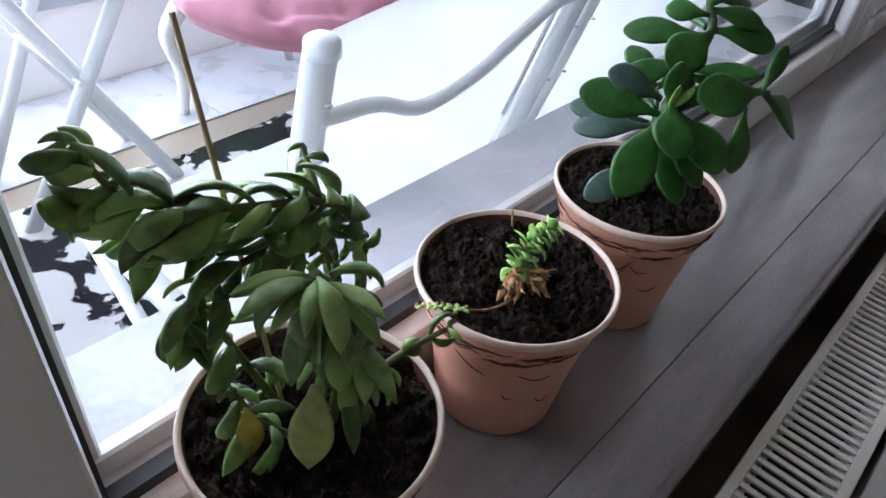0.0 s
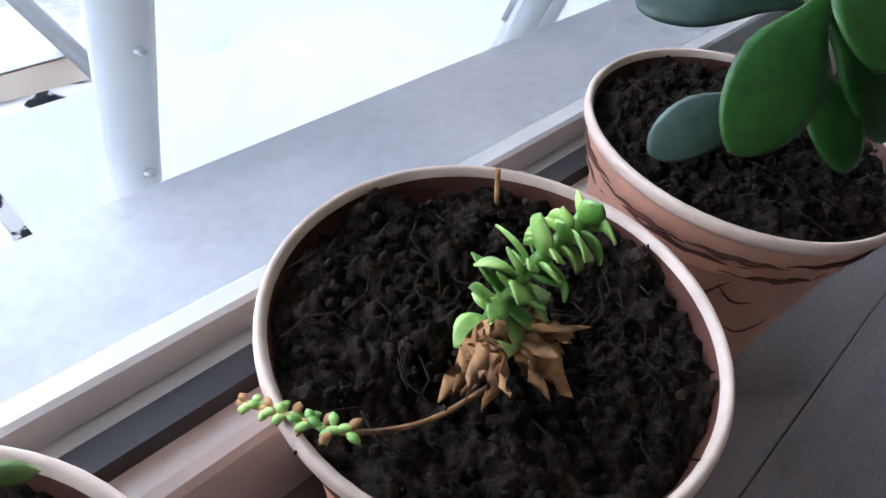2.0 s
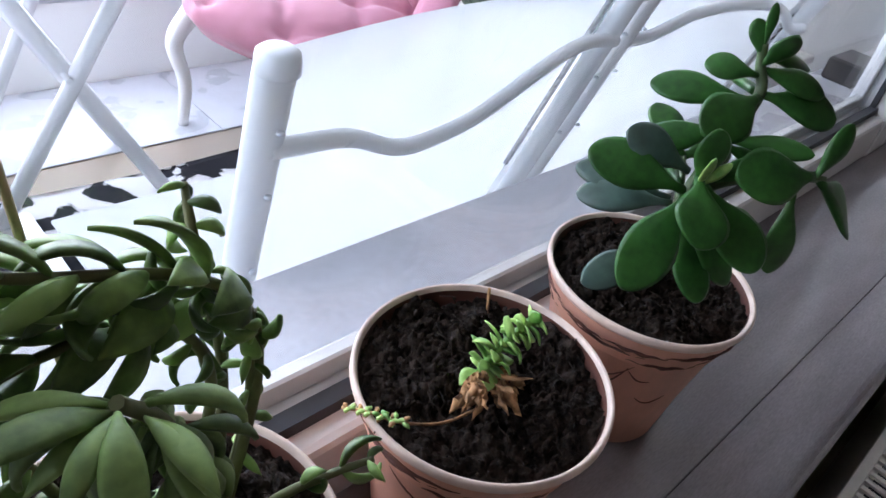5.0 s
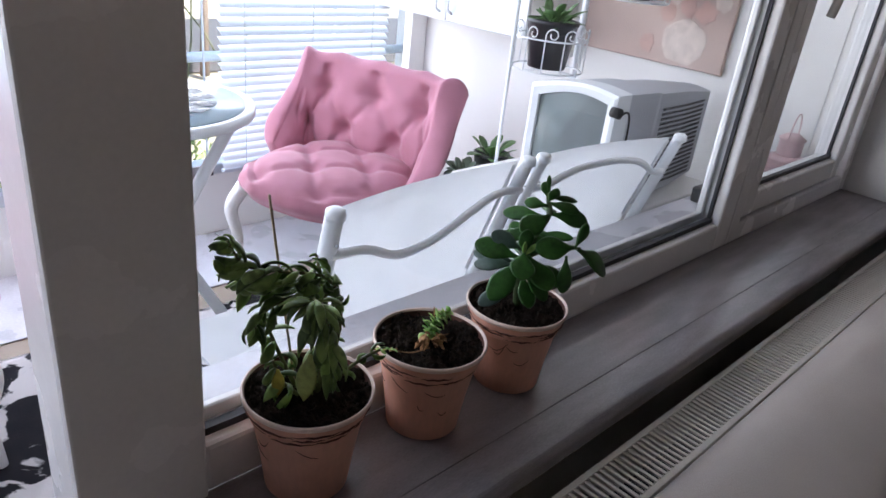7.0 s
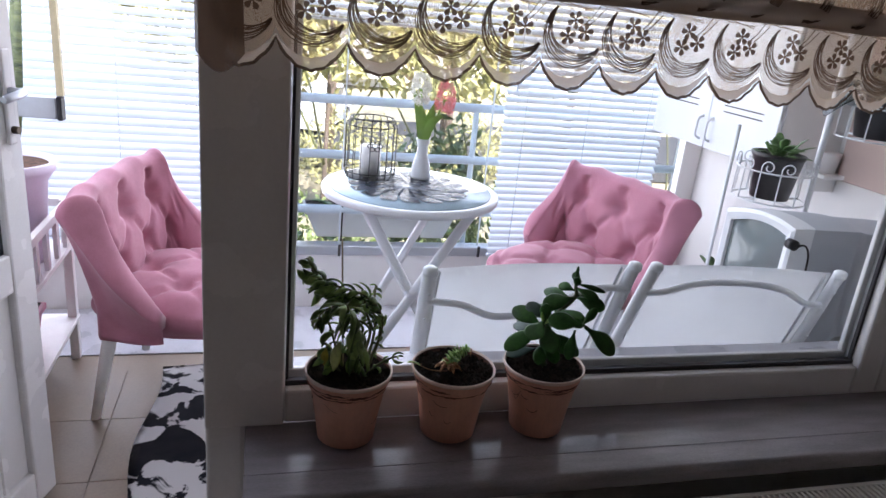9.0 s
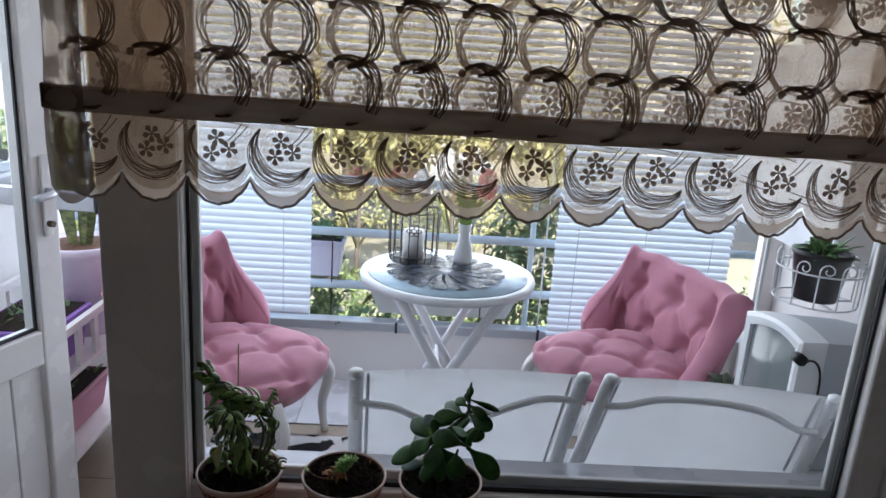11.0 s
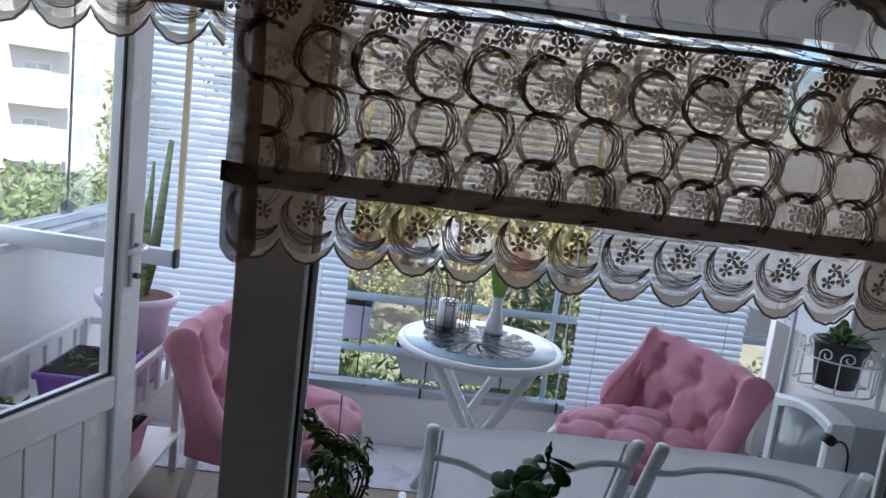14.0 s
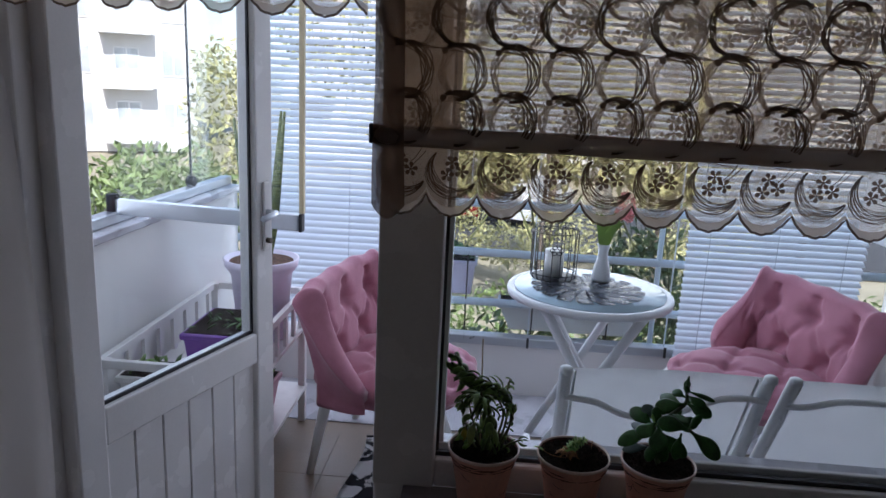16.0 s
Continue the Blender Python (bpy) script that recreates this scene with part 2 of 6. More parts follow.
def surface(bm, nu, nv, fn, smooth=True, wrap=False):
    """A sheet of nu x nv cells over (0..1, 0..1)."""
    g = [[bm.verts.new(fn(i / nu, j / nv)) for j in range(nv + 1)] for i in range(nu + (0 if wrap else 1))]
    for i in range(nu):
        for j in range(nv):
            a, b = g[i], g[(i + 1) % len(g)]
            f = bm.faces.new((a[j], b[j], b[j + 1], a[j + 1]))
            f.smooth = smooth
    return g


def curve_pts(ctrl, n=8):
    """A smooth line through the points."""
    P = [Vector(p) for p in ctrl]
    P = [2 * P[0] - P[1]] + P + [2 * P[-1] - P[-2]]
    out = []
    for i in range(1, len(P) - 2):
        for k in range(n):
            t = k / n
            a, b, c, d = P[i - 1:i + 3]
            out.append(0.5 * ((2 * b) + (c - a) * t + (2 * a - 5 * b + 4 * c - d) * t * t + (3 * b - a - 3 * c + d) * t ** 3))
    return out + [P[-2]]


def mesh_of(name, bm, material, normals=True):
    me = bpy.data.meshes.new(name)
    if normals:
        bmesh.ops.recalc_face_normals(bm, faces=bm.faces[:])
    bm.to_mesh(me)
    bm.free()
    for m in (material if isinstance(material, (list, tuple)) else [material]):
        me.materials.append(m)
    return me


def part(name, bm, material, parent, label=""):
    me = bm if isinstance(bm, bpy.types.Mesh) else mesh_of(name, bm, material)
    ob = new(name, me)
    ob.parent = parent
    if label:
        tagged(ob, label)
    return ob


def thing(name, label, category, loc=(0, 0, 0), rz=0.0, group="", kind=""):
    ob = new(name)
    ob.empty_display_size = 0.05
    ob.matrix_world = pose(*loc, 0, 0, rz)
    return tagged(ob, label, category, group, kind)


def solid(name, bm, material, label="", category="", group="", kind=""):
    """A thing or a piece of the setting that is one mesh."""
    return tagged(new(name, mesh_of(name, bm, material)), label, category, group, kind)

# ---- setting: room, window wall, balcony ----
SILL = 0.70
S = dict(kind="structure")
solid("floor_room", B(-2.2, 3.4, -3.6, 0.0, -0.1, 0.0), M_roomfloor, "brown room floor", "floor", **S)
solid("floor_balcony", B(-1.3, 2.35, 0.0, 2.15, -0.1, -0.002), M_floor, "beige tiled balcony floor", "floor", **S)
solid("ceiling", B(-2.2, 3.4, -3.6, 0.1, 2.6, 2.7), M_room, "white plaster ceiling", "ceiling", **S)
solid("ceiling_balcony", B(-1.3, 2.35, 0.1, 2.2, 2.5, 2.7), M_wall, "white balcony ceiling", "ceiling", **S)
solid("wall_back", B(-2.2, 3.4, -3.7, -3.6, 0, 2.6), M_room, "plain painted wall", "wall", **S)
solid("wall_west", B(-2.3, -2.2, -3.6, 0.1, 0, 2.6), M_room, "plain painted wall", "wall", **S)
solid("wall_east", B(3.4, 3.5, -3.6, 0.1, 0, 2.6), M_room, "plain painted wall", "wall", **S)
bm = B(-2.2, -0.95, -0.2, 0.1, 0, 2.6)
solid("wall_window_west", bm, M_wall, "painted wall beside the balcony door", "wall", **S)
solid("wall_window_east", B(2.105, 3.4, -0.25, 0.1, 0, 2.6), M_wall, "painted wall beside the window", "wall", **S)
solid("wall_under_window", B(-0.075, 2.105, -0.12, 0.10, 0, 0.665), M_wall, "painted wall under the window", "wall", **S)
solid("wall_over_window", B(-0.95, 2.105, -0.2, 0.1, 2.25, 2.6), M_wall, "painted wall over the window", "wall", **S)
solid("wall_balcony_east", B(2.10, 2.35, 0.1, 2.15, 0, 2.5), M_wall, "white balcony end wall", "wall", **S)
solid("parapet_north", B(-1.3, 2.10, 2.0, 2.14, 0, 0.27), M_wall, "low white balcony parapet", "parapet", **S)
solid("parapet_west", B(-1.30, -1.2, 0.1, 2.0, 0, 1.0), M_wall, "white balcony side parapet", "parapet", **S)
solid("sill", B(-0.075, 2.10, -0.1715, -0.03, SILL - 0.035, SILL, bev=0.0012, seg=2), M_sill, "grey polished stone window sill", "sill", **S)
ns = bmesh.new()
prof = [(-0.1718, 0.665), (-0.1718, 0.6992), (-0.1724, 0.6996), (-0.214, 0.6994)] + [(-0.222 - 0.012 * math.sin(k * math.pi / 10), 0.6870 + 0.012 * math.cos(k * math.pi / 10)) for k in range(6)] + [(-0.234, 0.670), (-0.229, 0.665)]
ends = [[ns.verts.new((x, y, z)) for y, z in prof] for x in (-0.075, 2.10)]
ns.faces.new(ends[0])
ns.faces.new(ends[1][::-1])
for k in range(len(prof)):
    ns.faces.new((ends[0][k], ends[0][(k + 1) % len(prof)], ends[1][(k + 1) % len(prof)], ends[1][k]))
solid("sill_nosing", ns, M_sill, "rounded front strip of the stone sill", "sill", **S)
solid("outer_sill", B(-0.07, 2.105, 0.03, 0.15, 0.70, 0.735, bev=0.004), M_outsill, "pale marble outer sill", "sill", **S)


def sash(name, x0, x1, z0, z1, w, parent):
    fr = bmesh.new()
    box(fr, x0, x0 + w, -0.035, 0.03, z0, z1, 0.006, 2)
    box(fr, x1 - w, x1, -0.035, 0.03, z0, z1, 0.006, 2)
    box(fr, x0 + w - 0.001, x1 - w + 0.001, -0.033, 0.03, z0, z0 + w, 0.006, 2)
    box(fr, x0 + w - 0.001, x1 - w + 0.001, -0.033, 0.03, z1 - w, z1, 0.006, 2)
    return part(name, fr, M_pvc, parent)


win = thing("window_1", "white plastic window with a wide fixed pane and a narrow casement", "window", kind="structure")
sash("window_frame", -0.075, 1.285, SILL, 2.25, 0.066, win)
sash("window_frame", 1.287, 2.10, SILL, 2.25, 0.05, win)
sash("casement", 1.33, 1.99, 0.76, 2.2, 0.06, win)
bs = bmesh.new()
box(bs, -0.009, 1.219, 0.008, 0.02, 0.7665, 0.786, 0.002, 1)
box(bs, -0.009, 0.006, 0.008, 0.02, 0.786, 2.18, 0.002, 1)
box(bs, 1.204, 1.219, 0.008, 0.02, 0.786, 2.18, 0.002, 1)
part("glazing_bead", bs, M_pvc, win)
g = part("pane", B(-0.01, 1.22, 0.0, 0.006, 0.765, 2.19), M_glass, win)
g.visible_shadow = False
g = part("pane", B(1.38, 1.94, 0.0, 0.006, 0.82, 2.15), M_glass, win)
g.visible_shadow = False

# window details
for x0, x1, z0 in ((-0.009, 1.219, 0.766), (1.39, 1.93, 0.82)):
    sl = bmesh.new()
    box(sl, x0, x1, -0.016, -0.004, z0, z0 + 0.010)
    box(sl, x0, x0 + 0.006, -0.012, -0.004, z0 + 0.010, 2.18)
    box(sl, x1 - 0.006, x1, -0.012, -0.004, z0 + 0.010, 2.18)
    part("seal", sl, M_seal, win, "black rubber glazing seal")
hd = bmesh.new()
box(hd, 1.348, 1.372, -0.045, -0.034, 1.33, 1.45, 0.004, 2)
tube(hd, curve_pts([(1.36, -0.045, 1.395), (1.36, -0.080, 1.395), (1.364, -0.090, 1.36), (1.372, -0.085, 1.30), (1.362, -0.078, 1.225)], 5), 0.0095, 10)
part("handle", hd, mat("grey_handle", (0.55, 0.53, 0.50), 0.35), win, "pale grey curved window handle")
part("post", B(-0.142, -0.0765, -0.034, 0.06, 0.0, 2.25, bev=0.007, seg=2), M_pvc, win)
part("post_cover", B(-0.1425, -0.0115, -0.0415, -0.0345, SILL + 0.002, 2.248, bev=0.003, seg=2), M_pvc, win)

# balcony door, hinged on the west jamb and open outwards
door = thing("door_1", "open white plastic balcony door with a glazed upper half", "door", loc=(-0.87, 0.02, 0.02), rz=72.5, kind="structure")
DW = 0.765
fr = bmesh.new()
for x0, x1 in ((0.0, 0.085), (DW - 0.085, DW)):
    box(fr, x0, x1, -0.03, 0.035, 0.0, 2.16, 0.006, 2)
for z0, z1 in ((0.0, 0.1), (0.635, 0.735), (2.075, 2.16)):
    box(fr, 0.084, DW - 0.084, -0.028, 0.033, z0, z1, 0.005, 2)
part("leaf_frame", fr, M_pvc, door)
for i in range(6):
    w = (DW - 0.17) / 6
    part("panel", B(0.085 + i * w + 0.0015, 0.085 + (i + 1) * w - 0.0015, -0.012, 0.012, 0.1, 0.635, bev=0.003), M_pvc, door)
part("backing", B(0.08, DW - 0.08, -0.006, 0.006, 0.095, 0.64), M_seal, door)
g = part("pane", B(0.08, DW - 0.08, 0.002, 0.008, 0.73, 2.08), M_glass, door)
g.visible_shadow = False
sl = bmesh.new()
box(sl, 0.085, DW - 0.085, -0.012, -0.006, 0.735, 0.745)
box(sl, 0.085, 0.093, -0.012, -0.006, 0.745, 2.07)
box(sl, DW - 0.093, DW - 0.085, -0.012, -0.006, 0.745, 2.07)
part("seal", sl, M_seal, door, "black rubber glazing seal")
hb = bmesh.new()
box(hb, DW - 0.058, DW - 0.030, -0.041, -0.031, 1.00, 1.22, 0.004, 2)
hp = part("handle_plate", hb, M_pvc, door)
hl = bmesh.new()
tube(hl, [(DW - 0.044, -0.04, 1.125), (DW - 0.044, -0.075, 1.125)], 0.009)
tube(hl, curve_pts([(DW - 0.044, -0.075, 1.125), (DW - 0.075, -0.08, 1.122), (DW - 0.12, -0.078, 1.116)], 4), [0.010] * 8 + [0.008])
part("lever", hl, M_alu, hp, "grey door lever")
part("lock_cylinder", tube(bmesh.new(), [(DW - 0.044, -0.04, 1.035), (DW - 0.044, -0.056, 1.035)], 0.009, 12), mat("brass_dark", (0.10, 0.08, 0.06), 0.4, 0.8), hp)
jb = bmesh.new()
box(jb, -0.945, -0.885, -0.035, 0.05, 0.0, 2.25, 0.006, 2)
box(jb, -0.885, -0.142, -0.035, 0.05, 2.19, 2.25, 0.006, 2)
solid("door_frame", jb, M_pvc, "white plastic door frame", "door frame", **S)
solid("threshold", B(-0.885, -0.142, -0.03, 0.1, 0.0, 0.02, bev=0.004), M_pvc, "white door threshold", "threshold", **S)

# balcony glazing: low track, posts and panes
tr = bmesh.new()
box(tr, -1.2, 2.1, 1.985, 2.06, 0.272, 0.318, 0.004)
box(tr, -1.2, 2.1, 1.985, 2.06, 2.42, 2.5, 0.004)
solid("glazing_track", tr, M_alu, "aluminium track of the balcony glazing", "track", **S)
for x in (0.31, 1.0, -0.45, 1.62):
    solid("track_clip", B(x - 0.006, x + 0.006, 1.978, 1.984, 0.270, 0.325), M_seal, "black clip on the glazing track", "clip", **S)
    solid("pane_edge", B(x - 0.003, x + 0.003, 2.012, 2.02, 0.32, 2.42), M_rail, "pale seal between balcony panes", "seal", **S)
gl = thing("glazing", "clear frameless glazing of the balcony front", "glazing", **S)
for x0, x1 in ((-1.19, -0.455), (-0.445, 0.306), (0.314, 0.996), (1.004, 1.615), (1.625, 2.09)):
    g = part("pane", B(x0, x1, 2.012, 2.018, 0.319, 2.42), M_glass, gl)
    g.visible_shadow = False
solid("corner_post", B(2.0, 2.099, 1.93, 1.985, 0.0, 2.5, bev=0.004), M_pvc, "white corner post of the balcony", "post", **S)
solid("parapet_cap", B(-1.32, -1.17, 0.1, 1.98, 1.001, 1.03, bev=0.004), M_outsill, "pale stone cap on the side parapet", "cap", **S)
st = bmesh.new()
box(st, -1.27, -1.22, 0.1, 1.98, 1.03, 1.07, 0.004)
box(st, -1.27, -1.22, 0.1, 1.98, 2.42, 2.5, 0.004)
solid("side_track", st, M_alu, "aluminium track on the side parapet", "track", **S)

gp = thing("swung_pane", "balcony glass pane swung inwards with a grey bottom rail", "glass panel", loc=(-1.245, 0.93, 0.0), rz=-7.5)
LP = 0.70
part("bottom_rail", B(0.0, LP, -0.012, 0.012, 1.06, 1.115, bev=0.003), M_alu, gp)
part("end_cap", B(LP, LP + 0.012, -0.014, 0.014, 1.057, 1.118, bev=0.003), M_seal, gp, "black plastic end cap")
g = part("pane", B(0.005, LP, -0.003, 0.003, 1.115, 2.40), M_glass, gp)
g.visible_shadow = False
part("edge_seal", B(LP, LP + 0.016, -0.007, 0.007, 1.119, 2.40), mat("yellowed_seal", (0.74, 0.64, 0.40), 0.5), gp, "yellowed plastic edge strip")
part("top_rail", B(0.0, LP, -0.012, 0.012, 2.40, 2.499), M_alu, gp)
part("pivot", tube(bmesh.new(), [(0.0, 0.0, 1.04), (0.0, 0.0, 1.13)], 0.022, 14), M_seal, gp)
sg = thing("side_glazing", "clear folded glass pane standing on the side track", "glass panel", loc=(-1.245, 1.57, 0.0))
part("roller", tube(bmesh.new(), [(-0.016, 0, 1.092), (0.016, 0, 1.092)], 0.024, 18), M_seal, sg, "black plastic roller")
part("foot", B(-0.012, 0.012, -0.02, 0.02, 1.071, 1.085, bev=0.002), M_alu, sg)
part("edge_seal", B(-0.004, 0.004, -0.004, 0.004, 1.112, 2.418), mat("grey_seal", (0.10, 0.11, 0.12), 0.5), sg, "dark edge strip of the pane")
g = part("pane", B(-0.003, 0.003, 0.005, 0.40, 1.075, 2.418), M_glass, sg)
g.visible_shadow = False

rl = thing("railing", "grey-blue tubular balcony railing outside the glazing", "railing", **S)
for z in (0.463, 0.73, 0.985):
    part("rail", tube(bmesh.new(), [(-1.3, 2.11, z), (2.3, 2.11, z)], 0.021, 12), M_rail, rl)
for x in (-1.0, 0.95, 2.2):
    part("upright", tube(bmesh.new(), [(x, 2.11, 0.0), (x, 2.11, 1.0)], 0.014, 10), M_rail, rl)
for x in (-0.02, 0.33, 0.72):
    part("thin_bar", tube(bmesh.new(), [(x, 2.098, 0.3), (x, 2.098, 0.73)], 0.004, 6), M_dark, rl)


def blind(label, x0, x1, z0, z1, tilt, y=1.945):
    """A venetian blind: head rail, slats, cords and bottom bar."""
    b = thing("venetian_blind", label, "blind", loc=(x0, y, 0), group="balcony blinds")
    w = x1 - x0
    part("head_rail", B(0, w, -0.02, 0.02, 2.175, 2.21, bev=0.003), M_blind, b)
    sb = bmesh.new()
    surface(sb, 1, 4, lambda u, v: (u * w, (v - 0.5) * 0.0425, 0.004 * (1 - (2 * v - 1) ** 2)))
    me = mesh_of("slat", sb, M_blind)
    z, r = z1, random.Random(int(x0 * 100))
    while z > z0 + 0.02:
        s_ = part("slat", me, None, b)
        s_.matrix_local = pose(0, 0, z, tilt + r.uniform(-0.9, 0.9), r.uniform(-0.06, 0.06), 0)
        z -= 0.0335
    part("bottom_bar", B(0, w, -0.013, 0.013, z0, z0 + 0.014, bev=0.003), M_blind, b)
    for k in (0.12, 0.5, 0.88):
        part("cord", tube(bmesh.new(), [(w * k, -0.021, z0), (w * k, -0.021, 2.175)], 0.0009, 5), M_blind, b)
    part("wand", tube(bmesh.new(), [(w * 0.05, -0.03, 1.1), (w * 0.05, -0.03, 2.17)], 0.003, 6), M_blind, b)


blind("white venetian blind lowered in the balcony corner", -1.12, -0.10, 0.36, 2.165, 38)
blind("white venetian blind half raised over the table", -0.07, 1.00, 1.33, 2.165, 33)
blind("white venetian blind lowered behind the pink chair", 1.03, 1.86, 0.29, 2.165, 34)

solid("beam", B(-1.2, 2.099, 1.90, 1.984, 2.211, 2.499), M_wall, "white beam over the balcony blinds", "beam", **S)

# radiator under the sill
rad = thing("radiator", "white panel radiator with a slotted top grille", "radiator", loc=(0.335, -0.31, 0.0))
RW = 1.5
M_radiator = mat("yellowed_enamel", (0.60, 0.56, 0.50), 0.4, var=0.08, scale=7, bump=0.03)
part("panel", B(0, RW, -0.030, -0.015, 0.12, 0.645, bev=0.004), M_radiator, rad)
part("panel", B(0, RW, 0.035, 0.05, 0.12, 0.645, bev=0.004), M_radiator, rad)
part("side_cover", B(-0.012, -0.001, -0.032, 0.052, 0.12, 0.655, bev=0.003), M_radiator, rad)
part("side_cover", B(RW + 0.001, RW + 0.012, -0.032, 0.052, 0.12, 0.655, bev=0.003), M_radiator, rad)
for y in (-0.027, 0.046):
    part("grille_rib", B(0, RW, y - 0.005, y + 0.005, 0.646, 0.654, bev=0.001), M_radiator, rad)
me = mesh_of("slat", B(-0.0026, 0.0026, -0.023, 0.043, 0.002, 0.005), M_radiator)
for i in range(125):
    part("slat", me, None, rad).matrix_local = pose(0.006 + i * 0.012, 0, 0.648)
# added black block: keeps light out so the slots read as deep shade
part("shade_block", B(0.01, RW - 0.01, -0.014, 0.034, 0.14, 0.590), M_seal, rad, "black block standing in for the shade between the panels")
part("foot", B(0.2, 0.23, -0.014, 0.03, 0.0, 0.12), M_radiator, rad)
part("foot", B(RW - 0.23, RW - 0.2, -0.014, 0.03, 0.0, 0.12), M_radiator, rad)

# sofa with its back to the radiator
sofa = thing("sofa", "beige fabric sofa standing with its back to the radiator", "sofa", loc=(0.42, -0.72, 0))


def pillow(bm, x0, x1, y0, y1, z0, z1, r=0.08, wob=0.004):
    box(bm, x0, x1, y0, y1, z0, z1, r, 6)
    for f in bm.faces:
        f.smooth = True
    for v in bm.verts:
        v.co += Vector((0, 0, 1)) * wob * math.sin(v.co.x * 17) + Vector((0, 1, 0)) * wob * math.sin(v.co.x * 11 + 1)
    return bm


part("backrest", pillow(bmesh.new(), -0.42, 2.0, 0.09, 0.372, 0.12, 0.745, 0.10), M_sofa, sofa)
part("seat", pillow(bmesh.new(), 0.05, 1.8, -0.55, 0.089, 0.12, 0.44, 0.06), M_sofa, sofa)
for x0, x1 in ((-0.42, 0.04), (1.81, 2.0)):
    part("armrest", pillow(bmesh.new(), x0, x1, -0.55, 0.085, 0.12, 0.62, 0.07), M_sofa, sofa)
for x in (-0.1, 1.92):
    for y in (-0.48, 0.25):
        part("leg", tube(bmesh.new(), [(x, y, 0), (x, y, 0.125)], 0.025, 10), M_dark, sofa)

# ---- balcony furniture ----
def tuft(p, q, crease=0.30):
    """Diamond buttoning in lattice units: 0 at the buttons, soft creases between them, 1 on the cushions."""
    fp, fq = p - round(p), q - round(q)
    button = math.exp(-(fp * fp + fq * fq) / 0.045)
    line = math.exp(-(min(abs(fp), abs(fq)) / 0.075) ** 2)
    return 1 - max(button, crease * line) * 0.999


def pink_chair(label, x, y, rz):
    c = thing("tub_chair", label, "chair", (x, y, 0), rz, "pink chairs at the table")
    sb = bmesh.new()

    def seat(u, v):
        a = 2 * math.pi * u
        e = 0.72
        cx, sy = math.cos(a), math.sin(a)
        px = 0.30 * math.copysign(abs(cx) ** e, cx)
        py = 0.30 * math.copysign(abs(sy) ** e, sy) * (1.0 if sy > 0 else 1.08)
        if v < 0.7:
            k = v / 0.7
            xx, yy = px * k, py * k
            top = 0.455 + 0.025 * (1 - k ** 3) - 0.035 * k ** 7
            return (xx, yy, top - 0.040 * (1 - tuft(2.1 * (xx + yy) / 0.6 + 0.5, 2.1 * (xx - yy) / 0.6 + 0.5, 0.42)) * (1 if k < 0.93 else 0.5))
        k = (v - 0.7) / 0.3
        bul = 0.018 * math.sin(math.pi * min(1, k * 1.1)) + 0.006 * math.sin(16 * a) * (1 - k)
        s = 1 + bul / 0.3 - 0.06 * k
        return (px * s, py * s, 0.42 - 0.085 * k)
    surface(sb, 96, 44, seat, wrap=True)
    bmesh.ops.remove_doubles(sb, verts=sb.verts[:], dist=0.0005)
    part("seat", sb, M_pink, c)
    bb = bmesh.new()

    def back(u, v):
        wing = abs(2 * u - 1)
        sg = 1 if u >= 0.5 else -1
        cut = 0.58
        if wing < cut:                   # across the back
            k = wing / cut
            nx, ny, a = sg * 0.31 * math.sin(k * 1.3) / math.sin(1.3), 0.235 - 0.05 * k ** 3, sg * 0.75 * k ** 2
        else:                            # forward along the side
            k = (wing - cut) / (1 - cut)
            nx, ny, a = sg * (0.31 + 0.02 * math.sin(k * 1.9)), 0.185 - 0.175 * k, sg * (0.75 + 0.82 * min(1, k * 1.5))
        out = Vector((math.sin(a), math.cos(a), 0))
        k = (wing - 0.60) / 0.40
        k = 0.5 * (k + math.sqrt(k * k + 0.0012))
        top = 0.778 - 0.010 * abs(math.sin(math.pi * 3.5 * wing)) * (1 if wing < 0.57 else 0) - 0.335 * k ** 0.6
        low = 0.36
        thick = 0.094 * (1 + 0.3 * math.exp(-((wing - 0.57) / 0.06) ** 2)) * math.sqrt(max(0.06, 1 - max(0.0, (wing - 0.82) / 0.18) ** 2))
        if v < 0.5:                      # inner face, from the seat up
            k = v / 0.5
            z = low + (top - low) * k
            h = (k - 0.74) / 0.34
            if h > 0:                    # pleats from the upper buttons to the roll
                fr = 5.6 * u + 0.2 - round(5.6 * u + 0.2)
                t = 1 - max(math.exp(-(fr * fr + (0.5 * h) ** 2) / 0.045), 0.55 * math.exp(-(fr / 0.10) ** 2))
            else:
                t = tuft(5.6 * u + 0.2 + 0.5 * h, 5.6 * u + 0.2 - 0.5 * h, 0.30 if k > 0.4 else 0.45)
            d = -0.055 + 0.056 * (1 - t) * max(0.0, 1 - (wing / 0.72) ** 6) * min(1, k * 3)
            off = d + 0.055 * k ** 2
            return Vector((nx, ny, z)) + out * off
        if v < 0.68:                     # rolled top
            k = (v - 0.5) / 0.18
            off = thick * (0.5 - 0.5 * math.cos(math.pi * k))
            return Vector((nx, ny, top + 0.46 * thick * math.sin(math.pi * k) - 0.02 * k)) + out * off
        k = (v - 0.68) / 0.32
        z = (top - 0.02) + (low - top) * k
        return Vector((nx, ny, z)) + out * (thick - 0.8 * thick * min(1.0, k * 1.3) ** 0.7)
    surface(bb, 110, 70, back)
    ends = [e for e in bb.edges if e.is_boundary]
    bmesh.ops.holes_fill(bb, edges=ends, sides=0)
    part("backrest", bb, M_pink, c)
